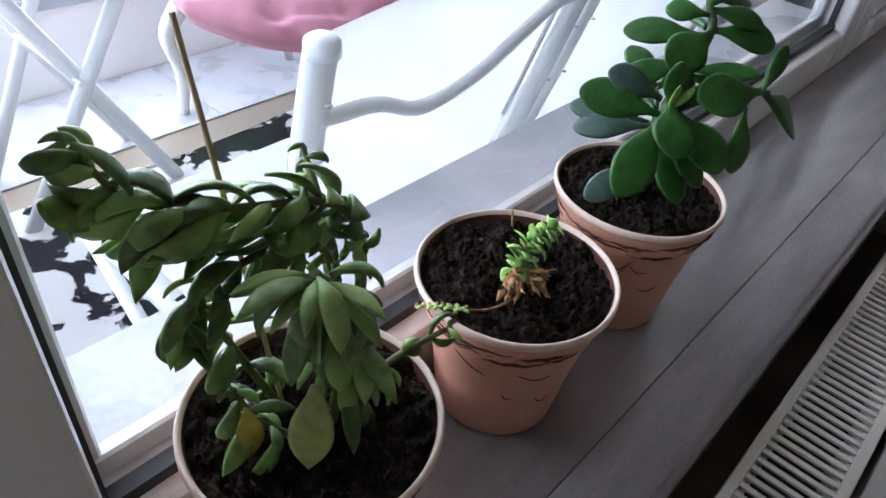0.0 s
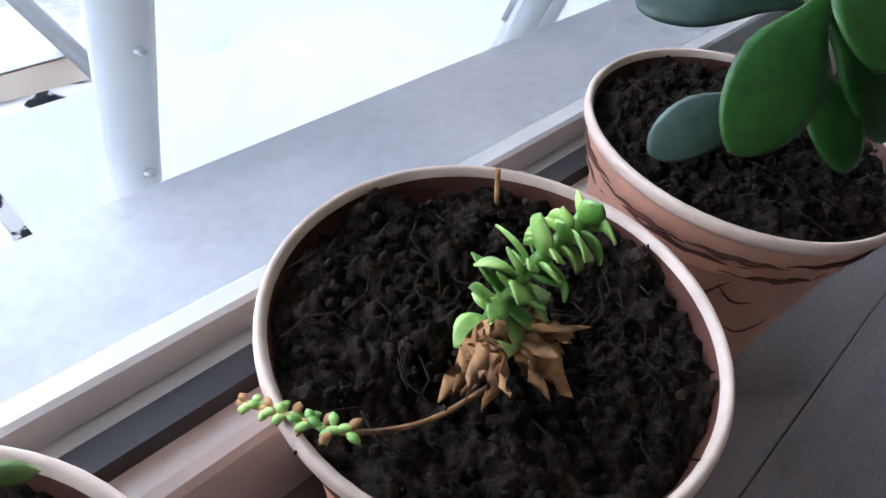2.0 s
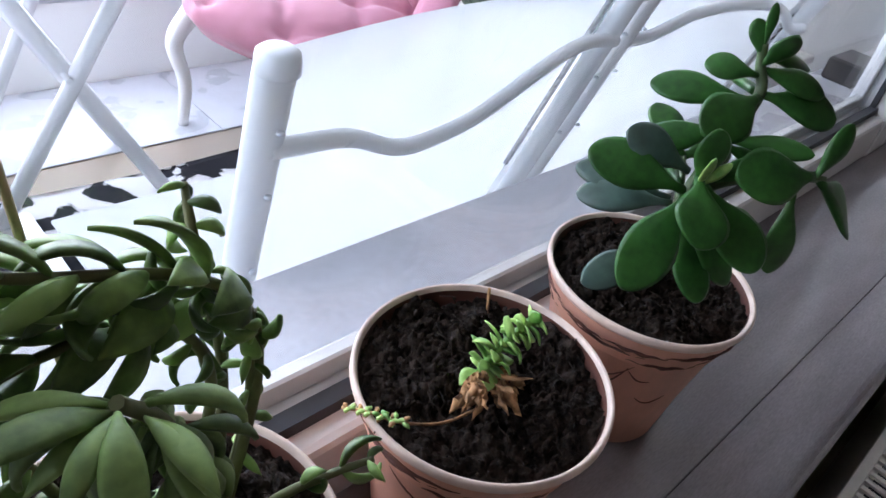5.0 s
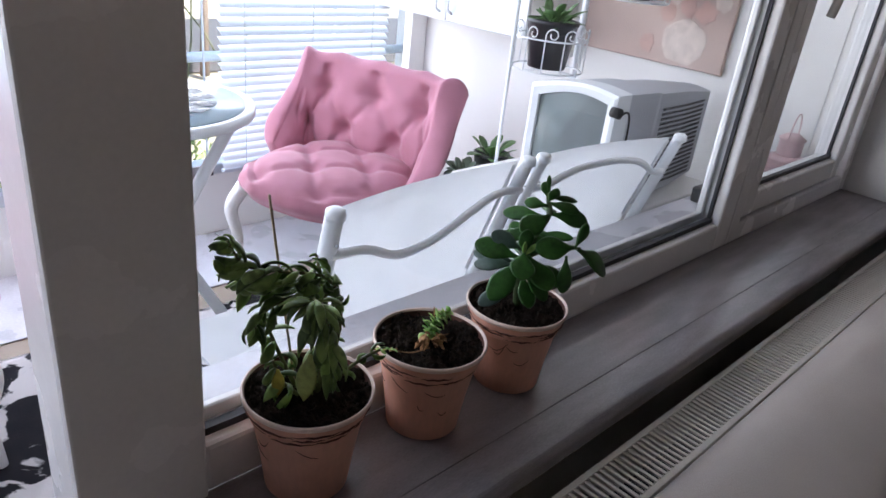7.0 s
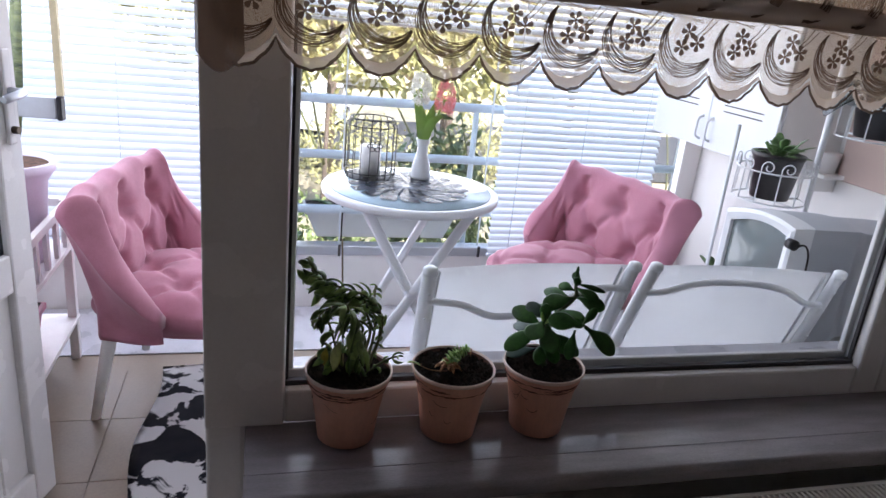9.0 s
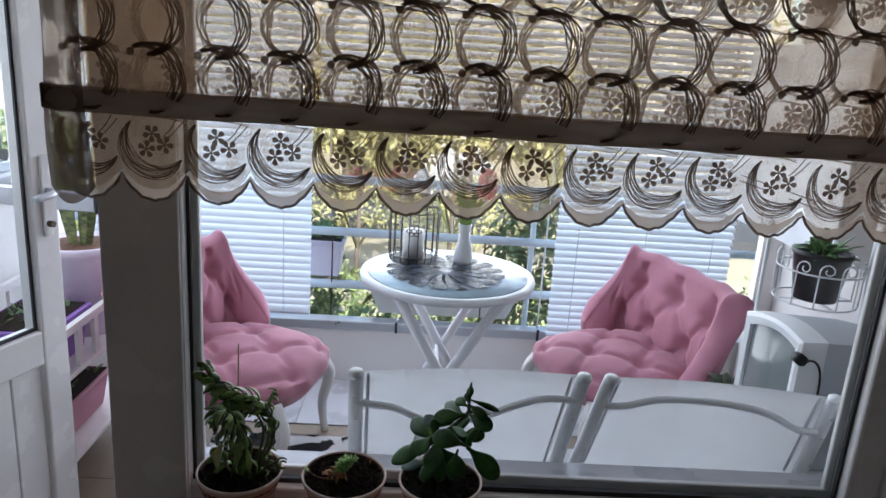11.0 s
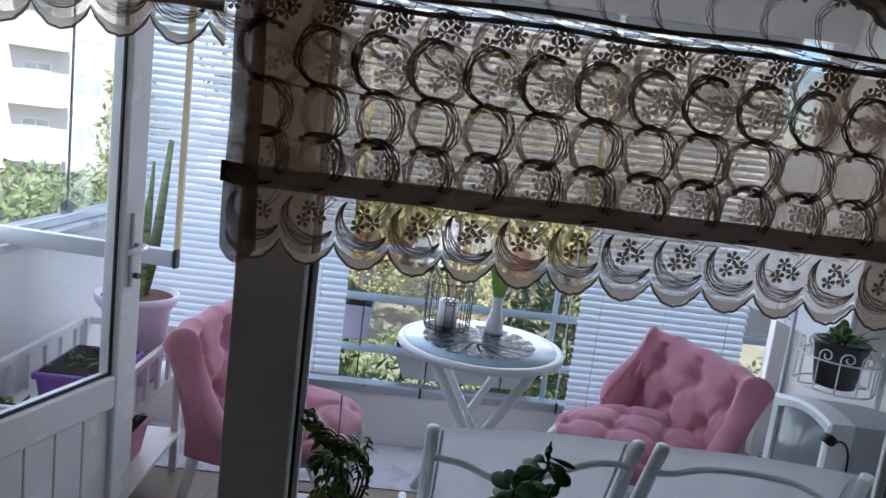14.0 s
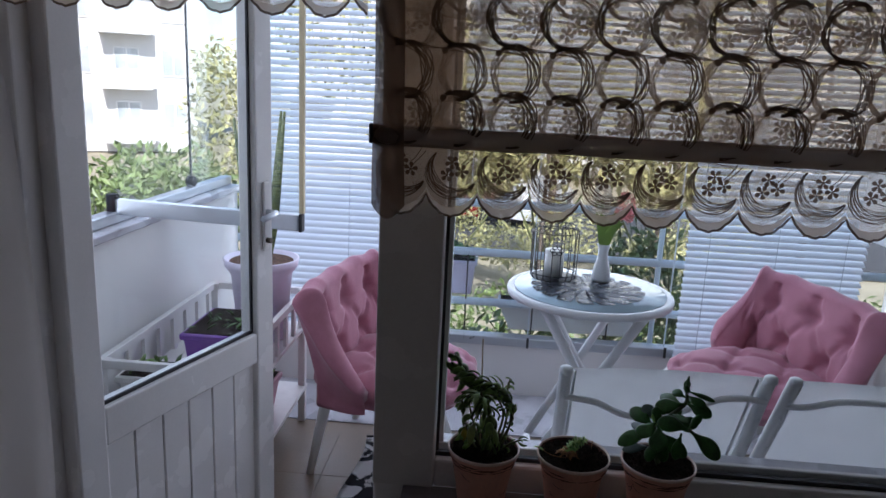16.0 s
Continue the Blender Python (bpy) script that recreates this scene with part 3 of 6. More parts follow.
    for sx in (-1, 1):
        part("leg", tube(bmesh.new(), curve_pts([(0.235 * sx, -0.24, 0.36), (0.262 * sx, -0.285, 0.27), (0.255 * sx, -0.26, 0.14), (0.262 * sx, -0.27, 0.0)], 6),
                         [0.03 - 0.0008 * i for i in range(19)], 10), M_whitewood, c, "curved white cabriole leg")
        part("leg", tube(bmesh.new(), [(0.235 * sx, 0.20, 0.36), (0.25 * sx, 0.27, 0.0)], [0.026, 0.016], 8), M_whitewood, c, "straight white back leg")
    part("seat_rail", lathe(bmesh.new(), [(0.20, 0.33), (0.275, 0.33), (0.275, 0.37), (0.2, 0.37)], 40), M_whitewood, c)
    return c


pink_chair("pink button-tufted velvet chair in front of a lowered blind", 1.245, 1.455, -74)
pink_chair("pink button-tufted velvet chair beside the plant rack", -0.275, 1.305, 80)

# round folding table
TX, TY = 0.515, 1.465
table = thing("folding_table", "round white folding table with a glossy top", "table", (TX, TY, 0))
part("tabletop", lathe(bmesh.new(), [(0.0, 0.716), (0.325, 0.716), (0.342, 0.722), (0.346, 0.738), (0.342, 0.749), (0.326, 0.7515), (0.318, 0.748), (0.0, 0.748)], 72), M_white, table)
part("glass_top", lathe(bmesh.new(), [(0.0, 0.7485), (0.314, 0.7485), (0.3145, 0.7525), (0.0, 0.7525)], 72), mat("blue_white_glass", (0.48, 0.63, 0.73), 0.06, var=0.03, bump=0.0), table, "pale blue glossy glass inset")
for sx in (-1, 1):
    for sy in (-1, 1):
        part("leg", tube(bmesh.new(), [(0.20 * sx * sy, 0.19 * sy + 0.014 * sx, 0.716), (-0.20 * sx * sy, -0.16 * sy * 0.2 + 0.16 * sy, 0.0)], 0.0135, 8, flat=1.5), M_white, table)
part("crossbar", tube(bmesh.new(), [(-0.02, -0.2, 0.376), (-0.02, 0.2, 0.376)], 0.007, 8), M_white, table)

mt = bmesh.new()
for k in range(16):
    a = 2 * math.pi * k / 16

    def petal(u, v, a=a, k=k):
        r = 0.03 + 0.205 * u
        w = (0.30 * u ** 0.5 + 0.04) * (1 - max(0, u - 0.75) * 1.6)
        aa = a + (v - 0.5) * w * 1.25 + 0.25 * u
        return (r * math.cos(aa), r * math.sin(aa), 0.0022 + 0.0022 * math.sin(math.pi * v) * u + 0.0010 * (k % 2))
    surface(mt, 8, 6, petal)
bmesh.ops.solidify(mt, geom=mt.faces[:], thickness=0.0012)
lathe(mt, [(0.0, 0.0008), (0.15, 0.0008), (0.152, 0.0016), (0.0, 0.0020)], 40)
mto = solid("place_mat", mt, mat("silver_black_leather", (0.02, 0.024, 0.04), 0.28, 0.0, var=0.5, scale=25, bump=0.2, tint=(0.13, 0.155, 0.21)), "petal-shaped silver and black mat on the table", "place mat")
mto.matrix_world = pose(0.505, 1.455, 0.7535)

lan = thing("wire_lantern", "black wire lantern cage with a white candle", "lantern", (0.372, 1.615, 0.7530))
lan.scale = (1.64, 1.64, 1.27)
for z, r in ((0.003, 0.058), (0.02, 0.062), (0.165, 0.062), (0.185, 0.052)):
    part("ring", tube(bmesh.new(), [(r * math.cos(a), r * math.sin(a), z) for a in (2 * math.pi * i / 28 for i in range(29))], 0.002, 6), M_dark, lan)
for i in range(18):
    a = 2 * math.pi * i / 18
    part("wire", tube(bmesh.new(), [(r * math.cos(a), r * math.sin(a), z) for r, z in ((0.058, 0.003), (0.062, 0.02), (0.062, 0.165), (0.052, 0.185))], 0.0013, 5), M_dark, lan)
part("base", lathe(bmesh.new(), [(0, 0.0), (0.058, 0.0), (0.058, 0.004), (0, 0.004)], 28), M_dark, lan)
part("candle", lathe(bmesh.new(), [(0, 0.004), (0.026, 0.004), (0.026, 0.098), (0.022, 0.1), (0, 0.096)], 24), mat("wax", (0.82, 0.80, 0.76), 0.5, var=0.03), lan, "white pillar candle")
og = bmesh.new()
for k in range(6):
    a = k * math.pi / 3
    tube(og, [(0.012 * math.cos(a) + 0.006 * math.cos(b), -0.063, 0.112 + 0.012 * math.sin(a) + 0.006 * math.sin(b)) for b in (2 * math.pi * i / 10 for i in range(11))], 0.0014, 5)
part("ornament", og, M_dark, lan)

vase = thing("vase", "slim white vase with a pink hyacinth and green leaves", "vase", (0.580, 1.600, 0.7565))
vase.scale = (1.3, 1.3, 1.3)
part("body", lathe(bmesh.new(), [(0, 0), (0.03, 0), (0.031, 0.01), (0.028, 0.04), (0.018, 0.075), (0.016, 0.1), (0.022, 0.125), (0.019, 0.125), (0.013, 0.1), (0, 0.09)], 32), M_white, vase)


def blade(bm, pts, w, n=4):
    """A flat leaf along a line."""
    P = curve_pts(pts, n)
    prev = None
    for i, p in enumerate(P):
        k = i / (len(P) - 1)
        d = (P[min(i + 1, len(P) - 1)] - P[max(i - 1, 0)]).normalized()
        s = d.cross(Vector((0.2, 1, 0.1))).normalized() * w * (0.35 + math.sin(math.pi * min(0.98, 0.15 + k * 0.85)))
        cur = [bm.verts.new(p - s), bm.verts.new(p + Vector((0, -0.3 * w, 0))), bm.verts.new(p + s)]
        if prev:
            for a in (0, 1):
                f = bm.faces.new((prev[a], prev[a + 1], cur[a + 1], cur[a]))
                f.smooth = True
        prev = cur
    return bm


M_tulip = mat("flower_leaf", (0.20, 0.34, 0.06), 0.45, var=0.2, scale=20)
for e in ((-0.04, 0.0, 0.27), (0.035, 0.01, 0.24), (-0.012, 0.01, 0.22), (0.05, -0.01, 0.2)):
    part("leaf", blade(bmesh.new(), [(0, 0, 0.1), (e[0] * 0.3, e[1], 0.17), e], 0.011), M_tulip, vase)
rf = random.Random(4)
for cx, cz, col, nm in ((0.058, 0.25, (0.78, 0.27, 0.28), "pink hyacinth head"), (-0.02, 0.275, (0.82, 0.80, 0.72), "white hyacinth head")):
    fb = bmesh.new()
    for i in range(70):
        a, h = rf.uniform(0, 6.28), rf.uniform(-0.042, 0.045)
        r = 0.026 * math.sqrt(max(0.05, 1 - (h / 0.05) ** 2))
        o = Vector((cx + r * math.cos(a), r * math.sin(a), cz + h))
        out = Vector((math.cos(a), math.sin(a), 0.4))
        for k in range(5):
            b = 2 * math.pi * k / 5
            t = out.cross(Vector((0, 0, 1))).normalized()
            up = t.cross(out).normalized()
            q = o + 0.009 * (math.cos(b) * t + math.sin(b) * up) + 0.004 * out
            s = 0.003 * (-math.sin(b) * t + math.cos(b) * up)
            fb.faces.new([fb.verts.new(w) for w in (o, q - s, q + 0.004 * (q - o).normalized(), q + s)])
    part("flower", fb, mat("petal", col, 0.6, var=0.2, scale=60), vase, nm)
    part("stalk", tube(bmesh.new(), [(0, 0, 0.1), (cx * 0.5, 0, 0.17), (cx, 0, cz)], 0.004, 6), M_tulip, vase)


# folding garden chairs with sling backs, close behind the window
M_stitch = mat("stitched_seam", (0.66, 0.67, 0.69), 0.8, var=0.35, scale=260, bump=0.8, fine=700)


def sling_chair(tl, tr, bl, br, wave):
    c = thing("folding_chair", "white folding garden chair with a mesh sling back", "chair", (0, 0, 0), 0, "folding chairs behind the window")
    tl, tr, bl, br = (Vector(p) for p in (tl, tr, bl, br))
    for a, b in ((tl, bl), (tr, br)):
        d = (b - a).normalized()
        foot = a + d * ((a.z - 0.0) / -d.z)
        up = part("upright", tube(bmesh.new(), [a + d * 0.004, a + d * 0.012, foot], [0.010, 0.0125, 0.0125], 14, flat=1.25), M_white, c)
        part("cap", lathe(bmesh.new(), [(0, 0.0045), (0.010, 0.0042), (0.0145, 0.001), (0.0155, -0.004), (0.0155, -0.013), (0, -0.013)], 16, c=a), M_white, up)
        for k in (0.055, 0.115, 0.2):
            q = a + d * k + Vector((0.0, -0.0185, 0))
            part("screw", lathe(bmesh.new(), [(0, -0.001), (0.0035, -0.001), (0.003, 0.001), (0, 0.0014)], 10, c=q), M_alu, up)
    n = Vector((0, -1, -0.2)).normalized()
    bw = bmesh.new()
    tube(bw, curve_pts([tl + (tr - tl) * u + (bl - tl).normalized() * h + n * 0.006 for u, h in wave], 6), 0.0078, 12)
    part("brace", bw, M_white, c, "wavy white tubular brace")
    sb = bmesh.new()

    def cloth(u, v):
        p = tl.lerp(tr, u)
        q = p + (bl.lerp(br, u) - p).normalized() * (0.012 + v * 0.47)
        return q + Vector((0, 0.022 + 0.018 * math.sin(math.pi * u) + 0.003 * math.sin(7 * v + 3 * u), 0))
    surface(sb, 24, 12, cloth)
    bmesh.ops.solidify(sb, geom=sb.faces[:], thickness=0.0012)
    part("sling", sb, M_sling, c)
    for k in (0.048, 0.952):
        a, b = Vector(tl).lerp(Vector(tr), k), Vector(bl).lerp(Vector(br), k)
        part("stitched_edge", tube(bmesh.new(), [a + Vector((0, 0.016, -0.014)), b + Vector((0, 0.016, 0.0))], 0.0035, 8), M_stitch, c, "grey stitched seam of the sling")
    mid = (bl + br) / 2
    wx = (br.x - bl.x) / 2
    sc = B(mid.x - wx, mid.x + wx, 0.32, 0.72, 0.425, 0.432, bev=0.002)
    part("seat", sc, M_sling, c)
    for sx in (-1, 1):
        x = mid.x + sx * (wx + 0.03)
        part("seat_rail", tube(bmesh.new(), [(x, 0.34, 0.43), (x, 0.74, 0.43)], 0.013, 10), M_white, c)
        part("leg", tube(bmesh.new(), [(x, 0.70, 0.42), (x, 0.22, 0.0)], 0.013, 10), M_white, c)
    return c


sling_chair((0.275, 0.132, 0.931), (0.752, 0.172, 0.928), (0.274, 0.185, 0.688), (0.728, 0.239, 0.67),
            [(0, 0.076), (0.055, 0.080), (0.17, 0.090), (0.30, 0.120), (0.40, 0.125), (0.54, 0.114), (0.70, 0.080), (0.80, 0.062), (0.89, 0.059), (1, 0.067)])
sling_chair((0.813, 0.182, 0.923), (1.277, 0.137, 0.922), (0.775, 0.245, 0.67), (1.285, 0.215, 0.69),
            [(0, 0.075), (0.1, 0.072), (0.25, 0.045), (0.45, 0.038), (0.65, 0.045), (0.78, 0.062), (0.9, 0.09), (1, 0.095)])

rug = bmesh.new()
surface(rug, 60, 50, lambda u, v: (-0.42 + 1.75 * u + 0.02 * math.sin(9 * v), 0.32 + 1.12 * v + 0.02 * math.sin(7 * u), 0.006 + 0.0015 * math.sin(40 * u) * math.sin(31 * v)))
bmesh.ops.solidify(rug, geom=rug.faces[:], thickness=0.006)
solid("rug", rug, M_rug, "black and white cow-print rug on the balcony floor", "rug")
fl = thing("balcony_tiles", "beige floor tiles", "floor tiles", **S)
me = mesh_of("tile", B(-0.164, 0.164, -0.164, 0.164, -0.001, 0.003, bev=0.0012), M_floor)
for i in range(11):
    for j in range(4):
        part("tile", me, None, fl).matrix_local = pose(-1.03 + i * 0.33, 0.27 + j * 0.33 - 0.001, 0)

me = mesh_of("slab", B(-0.549, 0.549, -0.22, 0.22, -0.001, 0.004, bev=0.0015), M_outsill)
for i in range(3):
    part("slab", me, None, fl, "pale stone floor slab").matrix_local = pose(-0.645 + i * 1.1, 1.775, 0)

# ---- potted plants on the sill ----
def leaf(bm, base, d, up, length, width, thick=0.003, curl=0.0, shape=0.6, tip=0.25, nu=9, nv=8):
    """A fleshy leaf: d its way, up its upper side; shape: where it is widest; curl bends it down."""
    d = Vector(d).normalized()
    s = d.cross(Vector(up)).normalized()
    n = s.cross(d).normalized()
    base = Vector(base)
    rings = []
    for i in range(nu + 1):
        u = i / nu if tip < 0.3 else math.sin(0.5 * math.pi * i / nu)
        e = math.log(0.5) / math.log(shape)
        w = width / 2 * max(0.0, math.sin(math.pi * min(1, u ** e))) ** ((0.5 if u > shape else 1.0) if tip > 0.3 else 0.9)
        w = max(w, width * (0.10 if u < 0.5 else 0.02))
        t = thick * (0.35 + 0.65 * math.sin(math.pi * min(1.0, 0.12 + 0.86 * u)))
        ang = curl * u
        if abs(curl) > 1e-3:
            c = base + d * (length * math.sin(ang) / curl) - n * (length * (1 - math.cos(ang)) / curl)
        else:
            c = base + d * (length * u)
        nn = n * math.cos(ang) + d * math.sin(ang)
        rings.append([bm.verts.new(c + s * (w * math.cos(a)) + nn * (t * math.sin(a) + 0.12 * w * math.cos(a) ** 2)) for a in (2 * math.pi * k / nv for k in range(nv))])
    for a, b in zip(rings, rings[1:]):
        for k in range(nv):
            f = bm.faces.new((a[k], a[(k + 1) % nv], b[(k + 1) % nv], b[k]))
            f.smooth = True
    bm.faces.new(rings[0][::-1])
    bm.faces.new(rings[-1])
    return bm


def away(az, el):
    return Vector((math.cos(el) * math.cos(az), math.cos(el) * math.sin(az), math.sin(el)))


POT, POTZ = 1.04, 0.985


def pot(label, x, y, seed):
    """Peach plastic pot, 15 cm across, with grooves and soil; the rim's middle is the thing's z = 0.134."""
    p = thing("flower_pot", label, "pot plant", (x, y, SILL), seed * 40, "pots on the sill")
    p.scale = (POT, POT, POTZ)
    part("body", lathe(bmesh.new(), [(0.0, 0.001), (0.043, 0.001), (0.047, 0.004), (0.0525, 0.05), (0.0605, 0.100), (0.0630, 0.1035), (0.0618, 0.106), (0.0645, 0.1095), (0.0632, 0.112),
                                     (0.0662, 0.1155), (0.0672, 0.122), (0.0682, 0.1305)], 64), M_terra, p)
    part("rim", lathe(bmesh.new(), [(0.0684, 0.127), (0.0702, 0.1275), (0.0716, 0.1300), (0.0714, 0.1330), (0.0703, 0.1346), (0.0688, 0.1340), (0.0676, 0.1310)], 64), M_rim, p, "pale worn rim")
    part("inside", lathe(bmesh.new(), [(0.0676, 0.1312), (0.0654, 0.120), (0.0590, 0.104), (0.0, 0.100)], 64), M_terrain, p)
    r = random.Random(seed)
    gb = bmesh.new()
    for z, rad in ((0.1055, 0.0622), (0.1115, 0.0637), (0.1165, 0.0668)):
        a0 = r.uniform(0, 6.28)
        for k in range(7):
            ln = r.uniform(0.55, 1.0)
            n = 16
            tube(gb, [((rad + 0.0001) * math.cos(a0 + ln * i / n), (rad + 0.0001) * math.sin(a0 + ln * i / n), z + 0.0005 * math.sin(1.3 * i + k) + 0.0012 * (k % 3 - 1)) for i in range(n + 1)],
                 [0.0002 + r.uniform(0.5, 1.0) * 0.0015 * math.sin(math.pi * i / n) ** 1.5 for i in range(n + 1)], 5)
            a0 += ln * r.uniform(0.8, 1.05)
    for k in range(9):
        a0, z0 = r.uniform(0, 6.28), r.uniform(0.045, 0.1)
        sl, ln = r.uniform(-0.02, 0.02), r.uniform(0.12, 0.5)
        n = 8
        pts = []
        for i in range(n + 1):
            z = z0 + sl * (i / n) ** 2 - 0.006 * math.sin(math.pi * i / n)
            rad = 0.0525 + 0.008 * (z - 0.05) / 0.05
            pts.append((rad * math.cos(a0 + ln * i / n), rad * math.sin(a0 + ln * i / n), z))
        tube(gb, pts, [0.0002 + 0.0005 * math.sin(math.pi * i / n) for i in range(n + 1)], 4)
    tagged(part("groove", gb, M_groove, p, "dark weathered grooves and cracks"), kind="stuff")
    sb = bmesh.new()

    def ground(u, v):
        a, rr = 2 * math.pi * u, 0.0668 * v
        q = Vector((rr * math.cos(a), rr * math.sin(a), seed))
        h = 0.010 * noise.noise(q * 38) + 0.0085 * noise.noise(q * 120) + 0.0058 * noise.noise(q * 320) + 0.0030 * noise.noise(q * 640)
        return (q.x, q.y, 0.1285 - 0.0025 * v ** 3 + h * (1 - 0.4 * v))
    surface(sb, 190, 84, ground, wrap=True)
    part("soil", sb, M_soil, p, "dark crumbly potting soil")
    cb = bmesh.new()
    for k in range(300):
        a, rr, s = r.uniform(0, 6.28), 0.062 * math.sqrt(r.random()), r.uniform(0.0006, 0.0026)
        bmesh.ops.create_icosphere(cb, subdivisions=1, radius=s, matrix=Matrix.Translation((rr * math.cos(a), rr * math.sin(a), 0.1285 + r.uniform(-0.001, 0.004))) @ Euler((a, rr * 90, a)).to_matrix().to_4x4() @ Matrix.Diagonal((1, r.uniform(0.6, 1), r.uniform(0.5, 0.9), 1)))
    for k in range(60):
        a, rr = r.uniform(0, 6.28), 0.055 * math.sqrt(r.random())
        b, l = r.uniform(0, 6.28), r.uniform(0.004, 0.012)
        o = Vector((rr * math.cos(a), rr * math.sin(a), 0.130))
        tube(cb, [o, o + Vector((l * math.cos(b), l * math.sin(b), 0.003)), o + Vector((2 * l * math.cos(b + 0.4), 2 * l * math.sin(b + 0.4), 0.001))], 0.0004, 4)
    tagged(part("clod", cb, M_soil, p), "loose soil crumbs and fibres", kind="stuff")
    return p


def holder(p, shift=(0, 0, 0)):
    """Plants are drawn in metres from the rim's middle, along the room's axes."""
    h = Matrix.Translation((0, 0, 0.134)) @ Matrix.Diagonal((1 / POT, 1 / POT, 1 / POTZ, 1)) @ Matrix.Translation((0, 0, 0.008)) @ Matrix.Translation(shift)
    return pose(0, 0, 0, 0, 0, -math.degrees(p.matrix_world.to_euler().z)) @ h


# trailing plant
p1 = pot("peach plastic pot with a curling trailing succulent and a stick", 0.094, -0.077, 1)
rv = random.Random(11)
# line of each stem, pairs of leaves, leaf length, how far the leaves lie along the stem
VINES = [
    ([(0.030, 0.005, -0.012), (0.054, 0.020, 0.045), (0.050, 0.022, 0.085), (0.022, 0.014, 0.118), (-0.024, 0.018, 0.134), (-0.056, 0.036, 0.142), (-0.070, 0.047, 0.168)], 27, 0.042, 0.6),
    ([(0.030, 0.012, -0.012), (0.044, 0.030, 0.045), (0.038, 0.034, 0.085), (0.006, 0.026, 0.112), (-0.034, 0.032, 0.118), (-0.062, 0.046, 0.124)], 18, 0.041, 0.6),
    ([(0.022, 0.018, -0.012), (0.036, 0.024, 0.05), (0.020, 0.022, 0.090), (-0.016, 0.022, 0.098), (-0.046, 0.026, 0.084), (-0.054, 0.026, 0.062)], 14, 0.036, 0.4),
    ([(0.036, 0.014, -0.012), (0.050, 0.020, 0.03), (0.052, 0.022, 0.064), (0.053, 0.022, 0.082)], 8, 0.016, 0.3),
    ([(-0.010, 0.012, -0.012), (-0.024, 0.022, 0.03), (-0.034, 0.028, 0.062), (-0.040, 0.030, 0.078)], 6, 0.034, 0.3),
    ([(-0.016, -0.006, -0.012), (-0.034, 0.004, 0.012), (-0.040, 0.010, 0.036)], 6, 0.034, 0.3),
    ([(0.036, -0.002, -0.014), (0.050, -0.010, 0.004), (0.066, -0.022, 0.020), (0.078, -0.030, 0.028)], 4, 0.022, 0.5),
    ([(0.040, 0.036, 0.09), (0.044, 0.052, 0.108), (0.047, 0.062, 0.118)], 4, 0.022, 0.2),
]
for vi, (ctrl, nodes, ll, along) in enumerate(VINES):
    P = curve_pts(ctrl, 8)
    st = part("stem", tube(bmesh.new(), P, [0.0027 - 0.0013 * i / len(P) for i in range(len(P))], 7), M_stem, p1)
    st.matrix_local = holder(p1)
    for k in range(nodes):
        f = (0.22 if vi < 3 else 0.2) + (0.78 if vi < 3 else 0.8) * k / (nodes - 1)
        i = min(len(P) - 2, int(f * (len(P) - 1)))
        d = (P[i + 1] - P[i]).normalized()
        t = d.orthogonal().normalized()
        t = Matrix.Rotation(k * 1.57 + rv.uniform(-0.5, 0.5), 3, d) @ t
        for sg in (-1, 1):
            w = t * sg
            dd = (w * (1.0 if along < 0.74 else 0.75) + along * (1.0 if f < 0.9 else 0.3) * d + Vector((0, 0, 0.18 if f > 0.93 else -0.12))).normalized()
            L = ll * rv.uniform(0.7, 1.1) * (0.55 if f > 0.93 or (vi < 3 and f < 0.42) else 1)
            lb = leaf(bmesh.new(), P[i], dd, w + Vector((0, 0, 0.35)), L, L * rv.uniform(0.26, 0.41), 0.0019, rv.uniform(0.9, 3.0), 0.5, 0.25, 9, 7)
            part("leaf", lb, M_vine, p1).matrix_local = holder(p1)
# upright stem whose broad leaves hang over the soil
P = curve_pts([(0.004, -0.010, -0.012), (0.012, -0.014, 0.045), (0.000, -0.020, 0.095), (-0.014, -0.025, 0.120)], 8)
part("stem", tube(bmesh.new(), P, [0.0038 - 0.0016 * i / len(P) for i in range(len(P))], 7), M_stem, p1).matrix_local = holder(p1)
M_vinel = mat("light_vine_leaf", (0.10, 0.19, 0.045), 0.5, var=0.4, scale=34, bump=0.12, tint=(0.25, 0.39, 0.11), per=0.5)
for k in range(54):
    f = 0.14 + 0.86 * k / 53
    q = P[min(len(P) - 1, int(f * (len(P) - 1)))]
    out = away(rv.uniform(0, 6.283), 0)
    out = (out + 0.45 * Vector((-0.75, -0.65, 0))).normalized()
    drop = rv.uniform(0.1, 1.5) if f < 0.85 else rv.uniform(-1.0, 0.4)
    L = rv.uniform(0.028, 0.050) * (0.8 if f > 0.85 else 1)
    lb = leaf(bmesh.new(), q + out * 0.004, out + Vector((0, 0, -drop * 0.7)), out + Vector((0, 0, 0.8)), L, L * rv.uniform(0.21, 0.34), 0.0022, rv.uniform(0.6, 2.7), 0.50, 0.25, 10, 8)
    part("leaf", lb, M_vinel, p1).matrix_local = holder(p1)
part("leaf", leaf(bmesh.new(), (-0.020, -0.030, 0.058), (-0.35, -0.25, -0.9), (-0.7, -0.7, 0.2), 0.054, 0.022, 0.0018, 0.5, 0.5), mat("pale_leaf", (0.28, 0.34, 0.10), 0.45, var=0.3, scale=40), p1, "pale hanging leaf").matrix_local = holder(p1)
